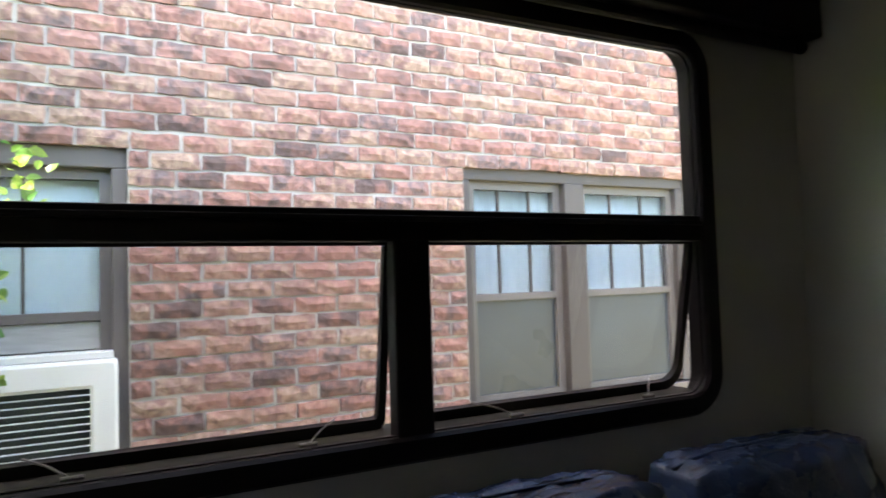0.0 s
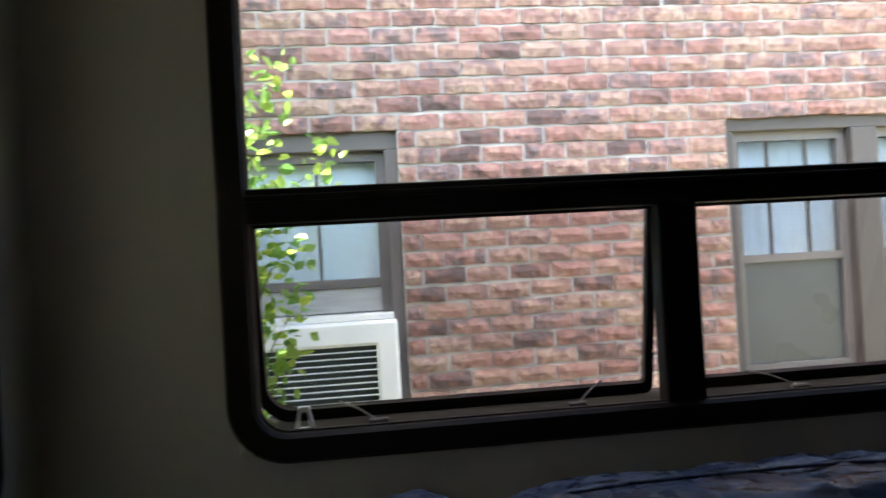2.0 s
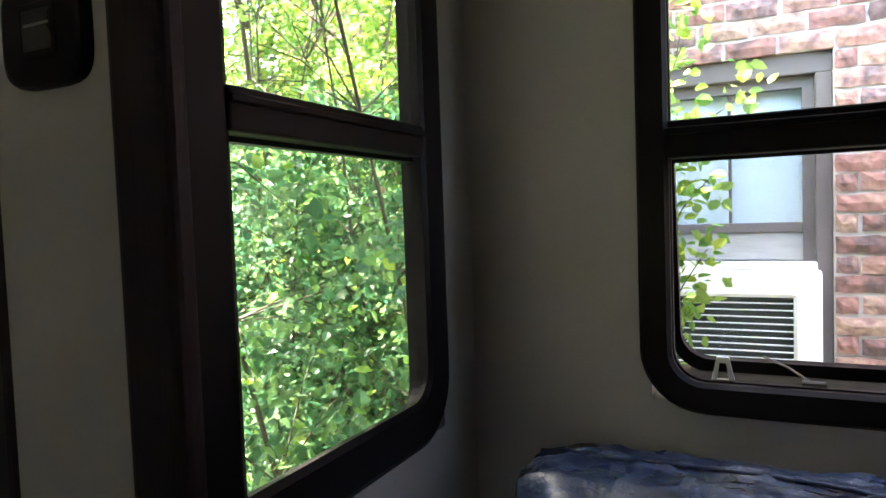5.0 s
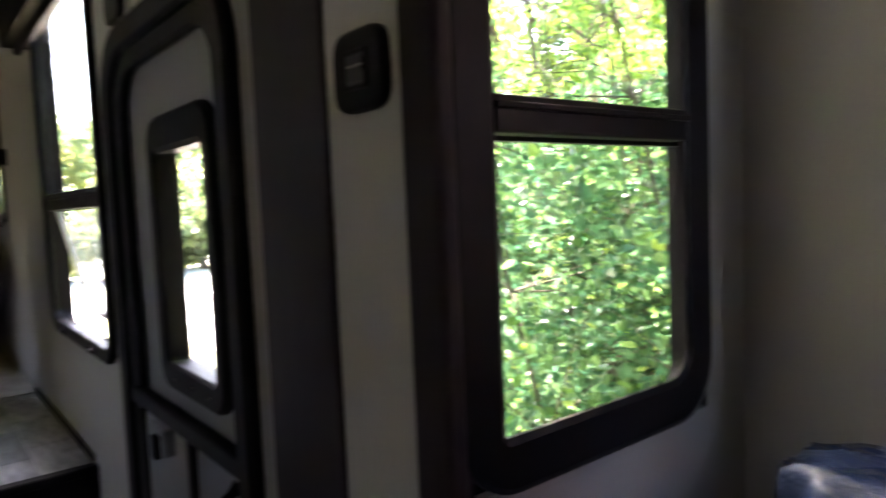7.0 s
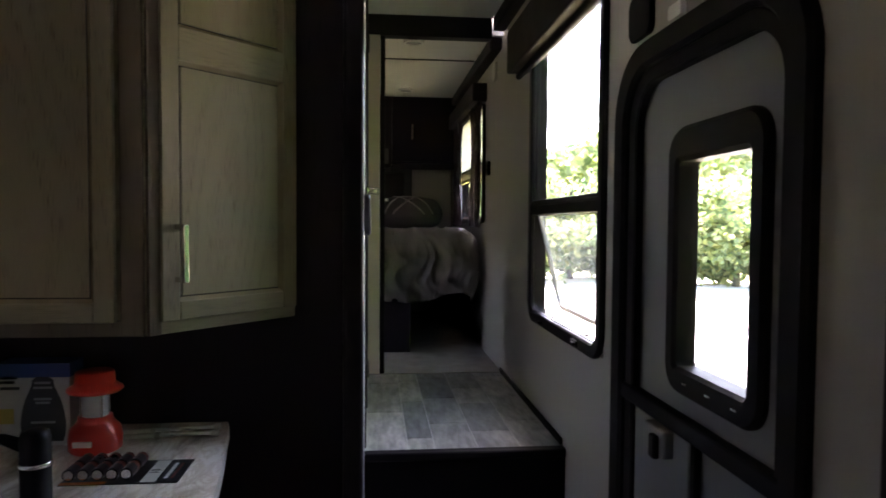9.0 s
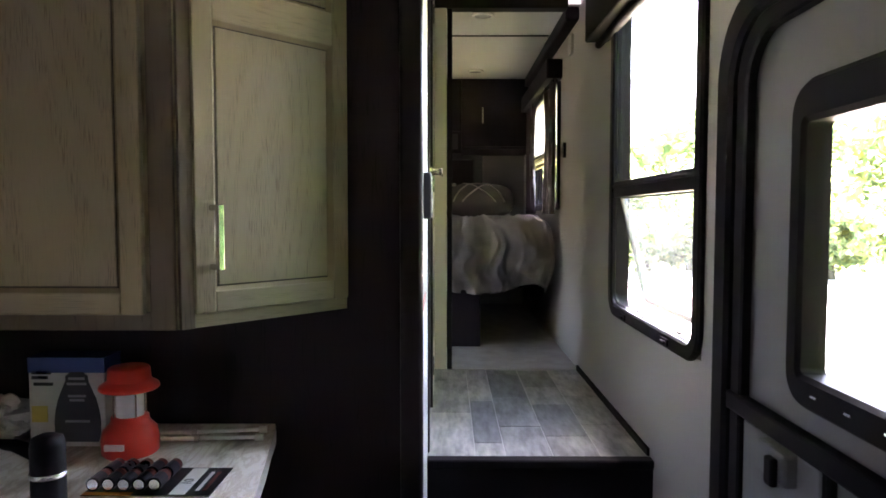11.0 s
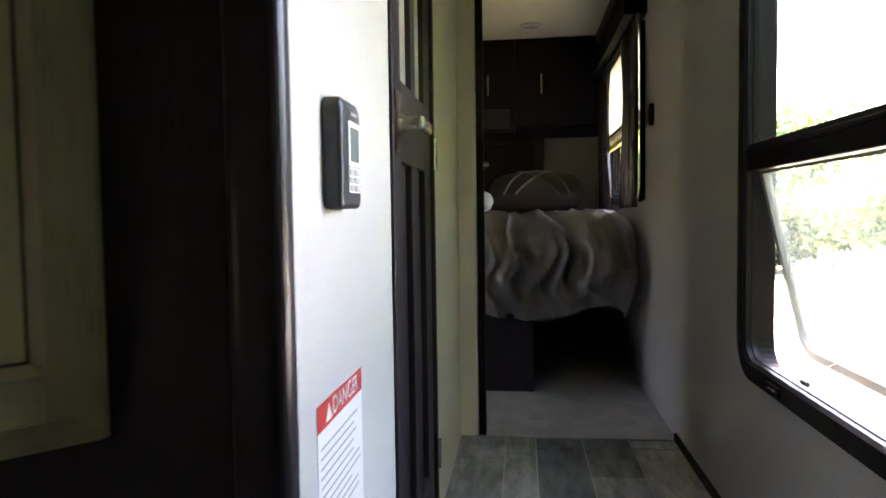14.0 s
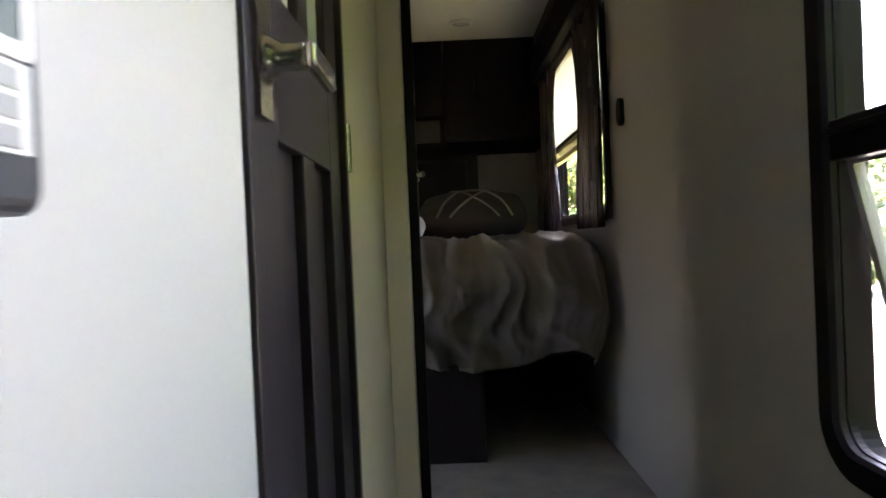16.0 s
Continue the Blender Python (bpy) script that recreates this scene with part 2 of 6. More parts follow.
M["metal"] = mat("satin_nickel", (0.50, 0.46, 0.40), 0.2, metal=1.0, vary=0.08, grain=200)
M["chrome"] = mat("bright_metal", (0.75, 0.75, 0.75), 0.2, metal=1.0, vary=0.05)
# black leather; its blue base paints in the reflected sky
M["leather"] = mat("black_leather_sky_tint", (0.026, 0.042, 0.095), 0.27, vary=0.25, scale=14, grain=160, bump=0.22)
M["carpet"] = mat("grey_carpet", (0.33, 0.31, 0.29), 0.95, vary=0.25, scale=12, grain=240, bump=0.5)
M["lower_floor"] = mat("grey_vinyl", (0.10, 0.09, 0.085), 0.5, vary=0.25, scale=5, stretch=(1, 6, 1))
M["joint"] = mat("pale_floor_joint", (0.55, 0.54, 0.53), 0.7, vary=0.2, grain=40)
M["door_grey"] = mat("door_skin_grey", (0.20, 0.20, 0.21), 0.5, vary=0.08, grain=300, bump=0.06)
M["mortar"] = mat("mortar", (0.43, 0.405, 0.38), 0.95, vary=0.2, scale=10, grain=70, bump=0.4)
BRICKS = ((0.0, (0.105, 0.068, 0.066)), (0.12, (0.225, 0.115, 0.100)), (0.28, (0.295, 0.148, 0.126)), (0.42, (0.325, 0.200, 0.158)), (0.55, (0.205, 0.110, 0.102)), (0.70, (0.360, 0.243, 0.188)), (0.82, (0.240, 0.138, 0.127)), (0.90, (0.130, 0.098, 0.102)), (1.0, (0.310, 0.165, 0.145)))
M["brick"] = pieces_mat("clinker_brick", BRICKS, 0.85, "object", 38, amount=0.4, bump=0.9, distance=0.008, mottled=0.16)
M["brick_far"] = pieces_mat("clinker_brick_joined", BRICKS, 0.85, "island", 38, amount=0.4, bump=0.9, distance=0.008, mottled=0.16)
M["house_trim_dark"] = mat("weathered_window_trim", (0.115, 0.10, 0.097), 0.65, vary=0.18, grain=60)
M["house_trim"] = mat("taupe_window_trim", (0.066, 0.055, 0.053), 0.6, vary=0.1, grain=90)
M["house_sash"] = mat("taupe_sash", (0.13, 0.116, 0.113), 0.5, vary=0.06)
M["curtain_white"] = mat("white_net_curtain", (0.74, 0.80, 0.82), 0.9, vary=0.08, stretch=(1, 9, 0.6))
M["white_plastic"] = mat("white_plastic", (0.78, 0.78, 0.76), 0.45, vary=0.05)
M["grass"] = mat("lawn_grass", (0.215, 0.20, 0.10), 0.95, vary=0.4, scale=1.5, grain=30, bump=0.5)
M["concrete"] = mat("pale_concrete", (0.58, 0.57, 0.54), 0.9, vary=0.12, scale=1.2, grain=25, bump=0.2)
M["leaf"] = leaf_mat("shaded_leaf", ((0.0, (0.018, 0.065, 0.034)), (0.4, (0.03, 0.095, 0.045)), (0.75, (0.055, 0.14, 0.06)), (0.93, (0.11, 0.20, 0.07)), (1.0, (0.26, 0.33, 0.17))), (0.16, 0.33, 0.15))
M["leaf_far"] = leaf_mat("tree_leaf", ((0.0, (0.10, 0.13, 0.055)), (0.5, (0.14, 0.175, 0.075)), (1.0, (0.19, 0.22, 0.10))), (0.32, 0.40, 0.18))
# lit copy of the shrub's leaf, with the sunshine put into its colours
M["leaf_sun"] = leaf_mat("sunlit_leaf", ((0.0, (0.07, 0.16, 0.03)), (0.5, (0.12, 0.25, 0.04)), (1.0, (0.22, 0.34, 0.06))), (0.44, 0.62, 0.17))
M["bark"] = mat("bark", (0.075, 0.07, 0.045), 0.9, vary=0.3, scale=10, grain=50, bump=0.6, stretch=(3, 3, 1))

M["thermo"] = mat("thermostat_black", (0.022, 0.023, 0.027), 0.38, vary=0.1)
M["sill"] = mat("olive_brown_sill", (0.030, 0.026, 0.021), 0.75, vary=0.15, spec=0.1)
M["sash_grey"] = mat("grey_sash", (0.30, 0.30, 0.30), 0.5, vary=0.08)

# ---- mesh helpers ----
def mesh_of(bm, name, smooth=False):
    bmesh.ops.recalc_face_normals(bm, faces=bm.faces[:])
    me = bpy.data.meshes.new(name)
    bm.to_mesh(me)
    bm.free()
    if smooth:
        for p in me.polygons:
            p.use_smooth = True
    return me


def part(name, bm, material, parent=None, label="", smooth=False):
    """Links a bmesh as one mesh object under a thing or a part."""
    ob = new(name, mesh_of(bm, name, smooth))
    ob.data.materials.append(material)
    if parent is not None:
        ob.parent = parent
        ob.matrix_parent_inverse = parent.matrix_world.inverted() if parent.type != "EMPTY" else Matrix.Translation(-parent.location)
    if label:
        ob["label"] = label
    return ob


def thing(name, at, label, category, group="", kind=""):
    """An Empty at the base of a thing; its parts are built in world places and hung under it."""
    ob = new(name)
    ob.location = at
    ob.empty_display_size = 0.05
    return tagged(ob, label, category, group, kind)


def box(x0, x1, y0, y1, z0, z1, bevel=0.0, seg=2, bm=None):
    own = bm or bmesh.new()
    r = bmesh.ops.create_cube(own, size=1.0)
    vs = r["verts"]
    for v in vs:
        v.co = Vector(((x0 + x1) / 2 + v.co.x * (x1 - x0), (y0 + y1) / 2 + v.co.y * (y1 - y0), (z0 + z1) / 2 + v.co.z * (z1 - z0)))
    if bevel:
        es = list({e for v in vs for e in v.link_edges})
        bmesh.ops.bevel(own, geom=es, offset=bevel, segments=seg, affect="EDGES", profile=0.5)
    return own


def boxes(rows, bevel=0.0):
    bm = bmesh.new()
    for r in rows:
        box(*r, bevel=bevel, bm=bm)
    return bm


def rounded(a0, a1, b0, b1, r, n=6):
    """Corner-rounded rectangle; r is one radius, or four (a0b0, a1b0, a1b1, a0b1)."""
    rs = r if isinstance(r, (tuple, list)) else (r,) * 4
    pts = []
    for (ca, cb, sa, sb, st), q in zip(((a0, b0, 1, 1, 180), (a1, b0, -1, 1, 270), (a1, b1, -1, -1, 0), (a0, b1, 1, -1, 90)), rs):
        for i in range(n + 1):
            ang = radians(st + 90 * i / n)
            pts.append((ca + sa * q + q * math.cos(ang), cb + sb * q + q * math.sin(ang)))
    return pts


def place(axis, c, a, b):
    return (c, a, b) if axis == "x" else ((a, c, b) if axis == "y" else (a, b, c))


def ring(axis, c0, c1, outer, inner, ease=0.0):
    """A frame: the band between two loops of as many points, from c0 to c1 along the axis; ease rounds its c0 side."""
    bm = bmesh.new()
    n = len(outer)
    prof = []
    mid = [((o[0] + i[0]) / 2, (o[1] + i[1]) / 2) for o, i in zip(outer, inner)]
    toward = lambda p, q, d: (p[0] + (q[0] - p[0]) * d, p[1] + (q[1] - p[1]) * d)
    s = 1 if c1 > c0 else -1
    if ease:
        prof = [(outer, c1, 0), (outer, c0 + s * ease, 0), (outer, c0, 0.25), (inner, c0, 0.25), (inner, c0 + s * ease, 0), (inner, c1, 0)]
    else:
        prof = [(outer, c1, 0), (outer, c0, 0), (inner, c0, 0), (inner, c1, 0)]
    loops = [[bm.verts.new(place(axis, c, *toward(p, m, d))) for p, m in zip(lp, mid)] for lp, c, d in prof]
    for k in range(len(loops)):
        A, B = loops[k], loops[(k + 1) % len(loops)]
        for i in range(n):
            j = (i + 1) % n
            bm.faces.new((A[i], A[j], B[j], B[i]))
    return bm


def slab(axis, c0, c1, loop, bm=None):
    """A plate with the outline of a loop."""
    bm = bm or bmesh.new()
    A = [bm.verts.new(place(axis, c0, *p)) for p in loop]
    B = [bm.verts.new(place(axis, c1, *p)) for p in loop]
    bm.faces.new(A), bm.faces.new(B[::-1])
    for i in range(len(A)):
        j = (i + 1) % len(A)
        bm.faces.new((A[i], B[i], B[j], A[j]))
    return bm


def tube(points, radius, seg=10, bm=None, caps=True):
    """A round bar along points; radius is one number or one a point."""
    bm = bm or bmesh.new()
    rs = radius if isinstance(radius, (list, tuple)) else [radius] * len(points)
    ps = [Vector(p) for p in points]
    rings = []
    for i, p in enumerate(ps):
        d = (ps[min(i + 1, len(ps) - 1)] - ps[max(i - 1, 0)]).normalized()
        u = d.cross(Vector((0.31, 0.17, 0.94)) if abs(d.z) < 0.9 else Vector((1, 0, 0))).normalized()
        w = d.cross(u)
        rings.append([bm.verts.new(p + (u * math.cos(2 * math.pi * k / seg) + w * math.sin(2 * math.pi * k / seg)) * rs[i]) for k in range(seg)])
    for A, B in zip(rings, rings[1:]):
        for k in range(seg):
            j = (k + 1) % seg
            bm.faces.new((A[k], A[j], B[j], B[k]))
    if caps:
        bm.faces.new(rings[0]), bm.faces.new(rings[-1][::-1])
    return bm


def lathe(profile, at, seg=24, bm=None):
    """A turned shape: (radius, height) pairs round an upright axis at a place."""
    bm = bm or bmesh.new()
    x, y, z = at
    rings = [[bm.verts.new((x + r * math.cos(2 * math.pi * k / seg), y + r * math.sin(2 * math.pi * k / seg), z + h)) for k in range(seg)] for r, h in profile]
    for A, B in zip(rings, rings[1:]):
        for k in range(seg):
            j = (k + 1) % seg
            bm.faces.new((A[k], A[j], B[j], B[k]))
    bm.faces.new(rings[0][::-1]), bm.faces.new(rings[-1])
    return bm


def structure(name, bm, material, label, category, smooth=False):
    return tagged(part(name, bm, material, None, "", smooth), label, category, "", "structure")


# ---- the trailer's shell ----
XR, XL, T = 0.385, -1.95, 0.05          # door-side wall, street-side wall, wall thickness
YB, YF = -2.6, 6.55                     # back and front walls
FLOOR2 = 0.62                           # raised floor of the hall and bedroom
CEIL, CEIL2 = 2.64, 2.56
SX, SY0, SY1, SZ0, SZ1 = 1.085, -1.64, 0.62, 0.12, 2.22   # slide-out: outer wall, end walls, floor and ceiling
HX = -0.385                             # hall's inner wall


def wall_x(x0, x1, y0, y1, z0, z1, holes):
    """Boxes of a wall that runs along y, with rectangular holes (y0, y1, z0, z1) that do not overlap in y."""
    rows, y = [], y0
    for a, b, c, d in sorted(holes):
        if a > y:
            rows.append((x0, x1, y, a, z0, z1))
        if c > z0:
            rows.append((x0, x1, a, b, z0, c))
        if d < z1:
            rows.append((x0, x1, a, b, d, z1))
        y = b
    if y < y1:
        rows.append((x0, x1, y, y1, z0, z1))
    return rows


def turned(rows):
    return [(c, d, a, b, e, f) for a, b, c, d, e, f in rows]


W1 = (-1.245, 0.268, 1.205, 2.017)      # clear openings: along the wall, then up
W2 = (0.474, 0.886, 1.198, 2.022)
W3 = (2.235, 3.16, 1.085, 2.28)
WB = (4.60, 5.75, 1.52, 2.26)           # bedroom window
G, G2 = 0.034, 0.068                               # clearance of the wall round a window
WL2 = (4.06, 4.50, 1.0, 1.66)           # street-side bedroom window
WL1 = (0.05, 0.40, 1.08, 1.42)          # unseen street-side living room window, added to light fascia and counter
DOOR = (1.19, 2.0, 0.02, 1.93)

structure("wall_door_side", boxes(wall_x(XR, XR + T, 0.64, YF, 0, CEIL, [(DOOR[0], DOOR[1], 0.0, DOOR[3]), (W3[0] - G, W3[1] + G, W3[2] - G, W3[3] + G), (WB[0] - G, WB[1] + G, WB[2] - G, WB[3] + G)])), M["wall"], "greige wallboard side wall with window and door openings", "wall")
structure("wall_door_side_back", boxes([(XR, XR + T, YB, SY0 - T - 0.02, 0, CEIL), (XR, XR + T, SY0 - T - 0.02, 0.64, SZ1 + T, CEIL)]), M["wall"], "greige wallboard above and behind the slide-out", "wall")
structure("wall_slide_out", boxes(wall_x(SX, SX + T, SY0 - T, SY1 + T, SZ0, SZ1, [(W1[0] - G, W1[1] + G, W1[2] - G, W1[3] + G)])), M["wall"], "greige wallboard outer wall of the slide-out", "wall")
e2 = turned(wall_x(SY1, SY1 + T, XR + 0.0, SX, SZ0, SZ1, [(W2[0] - G2, W2[1] + G2, W2[2] - G2, W2[3] + G2)]))
structure("wall_slide_end_front", boxes(e2), M["wall"], "greige end wall of the slide-out with a tall window", "wall")
e4 = turned(wall_x(SY0 - T, SY0, XR + 0.0, SX, SZ0, SZ1, []))
structure("wall_slide_end_back", boxes(e4), M["wall"], "greige end wall of the slide-out beside the sofa", "wall")
structure("ceiling_slide_out", box(XR, SX + T, SY0 - T, SY1 + T, SZ1, SZ1 + 0.05), M["ceiling"], "pale ceiling board of the slide-out", "ceiling")
structure("floor_slide_out", box(XR - 0.02, SX + T, SY0 - T, SY1 + T, SZ0 - 0.08, SZ0), M["lower_floor"], "grey vinyl floor of the slide-out", "floor")
structure("wall_street_side", boxes(wall_x(XL - T, XL, YB, 2.2, 0, CEIL, [(WL1[0] - G, WL1[1] + G, WL1[2] - G, WL1[3] + G)])), M["wall"], "greige wallboard street-side wall", "wall")
structure("wall_street_side_front", boxes(wall_x(XL - T, XL, 2.2, YF, 0, CEIL, [(WL2[0] - G, WL2[1] + G, WL2[2] - G, WL2[3] + G)])), M["wall"], "greige wallboard street-side wall of bathroom and bedroom", "wall")
# closing wall out of view, kept dark so less light bounces into the room
structure("wall_back", box(XL - T, XR + T, YB - T, YB, 0, CEIL), M["dark"], "unseen back wall, dark to cut bounced light", "wall")
structure("wall_front", box(XL - T, XR + T, YF, YF + T, 0, CEIL), M["wall"], "greige wallboard wall behind the bed", "wall")
structure("floor", box(XL - T, XR + T, YB - T, 2.617, -0.08, 0), M["lower_floor"], "grey vinyl floor of the living room", "floor")
structure("floor_raised", box(HX - 0.05, XR, 2.63, 3.93, 0.2, FLOOR2 - 0.003), M["joint"], "subfloor of the raised hall", "floor")
structure("floor_bedroom", box(XL, XR, 3.93, YF, 0.2, FLOOR2 + 0.004), M["carpet"], "worn grey carpet of the bedroom floor", "floor")
structure("ceiling", box(XL - T, XR + T, YB - T, 3.93, CEIL, CEIL + 0.1), M["ceiling"], "pale ceiling board over living room and hall", "ceiling")
structure("ceiling_bedroom", boxes([(XL - T, XR + T, 3.97, 4.585, CEIL2, CEIL2 + 0.15), (XL - T, XR + T, 4.603, YF + T, CEIL2, CEIL2 + 0.15), (XL - T, XR + T, 4.585, 4.603, CEIL2 + 0.006, CEIL2 + 0.15)]), M["ceiling"], "pale ceiling board of the bedroom in two sheets", "ceiling")
structure("trim_ceiling_seam", box(XL, XR - 0.075, 4.583, 4.605, CEIL2 - 0.004, CEIL2 + 0.003), M["black"], "thin dark strip over the ceiling seam", "trim")
structure("trim_header", box(HX, XR - 0.075, 3.91, 3.99, CEIL2 - 0.035, CEIL + 0.0, 0.004), M["dark_h"], "dark wood header at the bedroom opening", "trim")
for k, (a, b, z) in enumerate(((2.2, 3.91, CEIL), (3.99, YF - 0.65, CEIL2))):
    structure("trim_crown_%d" % (k + 1), box(XR - 0.075, XR - 0.001, a, b, z - 0.075, z - 0.001, 0.012), M["dark"], "dark wood crown moulding under the ceiling", "trim")

# kitchen back wall, hall inner wall, partition
BD = (2.675, 3.245, FLOOR2, 2.46)        # bathroom door opening
structure("wall_kitchen", box(XL, HX - 0.05, 2.15, 2.2, 0, CEIL), M["dark"], "dark espresso wood panel wall behind the kitchen", "wall")
structure("wall_hall", boxes(wall_x(HX - 0.045, HX, 2.15, BD[1], 0, CEIL, [(BD[0], BD[1], FLOOR2 - 0.01, BD[3])])), M["wall_light"], "pale wallboard inner wall of the hall", "wall")
structure("wall_hall_end", box(HX - 0.045, HX, BD[1], 3.93, 0, CEIL), M["cream"], "pale wallboard, tinted for warm bounced light, between bathroom door and bedroom", "wall")
structure("trim_corner_post", box(HX - 0.058, HX + 0.004, 2.122, 2.162, 0, CEIL, 0.014, 5), M["post"], "dark glossy rounded corner trim where kitchen meets hall", "trim")
structure("wall_partition", box(XL, HX - 0.0, 3.93, 3.97, 0.2, CEIL), M["wall"], "greige partition between bathroom and bedroom", "wall")
structure("trim_bedroom_jamb", box(-0.318, -0.292, 3.925, 3.965, FLOOR2 + 0.004, CEIL2 - 0.03, 0.004), M["black"], "black edge of the bedroom's sliding door at its jamb", "trim")
structure("trim_bedroom_return", box(HX + 0.001, -0.321, 3.905, 3.985, FLOOR2 + 0.007, CEIL2 - 0.036, 0.004), M["cream"], "pale return of the wall at the bedroom opening", "trim")
structure("step_edge", boxes([(HX - 0.01, XR - 0.001, 2.59, 2.64, FLOOR2 - 0.028, FLOOR2 + 0.004)], 0.006), M["black"], "black nosing on the hall's step", "trim")
structure("riser", box(HX - 0.01, XR - 0.001, 2.606, 2.63, 0.0, FLOOR2 - 0.028), M["black"], "black riser under the hall's step", "stairs")
for k in (1, 2):
    structure("step_%d" % k, box(HX - 0.01, XR - 0.001, 2.606 - 0.25 * (3 - k), 2.606, 0.2066 * (k - 1), 0.2066 * k, 0.008), M["black"], "dark carpeted step up to the hall", "stairs")
structure("baseboard_hall", box(XR - 0.012, XR - 0.001, 2.645, 3.93, FLOOR2, FLOOR2 + 0.028, 0.003), M["black"], "thin dark base trim along the hall", "baseboard")
FX = 0.292                              # room face of the slide-out's fascia boards
for k, (ya, yb, yc, yd) in enumerate(((0.497, 0.557, 0.70, 0.90), (-1.517, -1.577, -1.72, -1.92))):
    y0, y1 = sorted((yb, yc))
    # paler than the other greige walls: light on the strip is put into its colour
    structure("wall_fascia_%d" % (k + 1), box(FX + 0.004, FX + 0.022, y0, y1, 0.0, 2.45), M["wall_light"], "greige wallboard strip of the slide-out's fascia, lightened as if lit", "wall")
    for n, (p, q) in enumerate(((ya, yb), (yc, yd))):
        y0, y1 = sorted((p, q))
        structure("trim_fascia_%d" % (2 * k + n + 1), box(FX, FX + 0.024, y0, y1, 0.0, 2.45, 0.008, 3), M["dark"], "dark wood edge trim of the slide-out's fascia", "trim")
structure("trim_fascia_top", box(FX, FX + 0.024, -1.517, 0.497, SZ1 - 0.06, 2.45, 0.006), M["dark"], "dark wood fascia board above the slide-out opening", "trim")
structure("wall_slide_throat", boxes([(FX + 0.024, XR, SY1, SY1 + T, 0.0, 2.45), (FX + 0.024, XR, SY0 - T, SY0, 0.0, 2.45), (FX + 0.024, XR, SY0, SY1, SZ1, SZ1 + 0.05)]), M["dark"], "dark inner end of the slide-out box", "wall")
structure("trim_slide_edge", boxes([(XR + 0.001, 0.42, SY1 - 0.007, SY1 - 0.001, SZ0, SZ1 - 0.002), (XR + 0.001, 0.42, SY0 + 0.001, SY0 + 0.007, SZ0, SZ1 - 0.002)]), M["dark"], "dark strip on the slide-out's end walls", "trim")


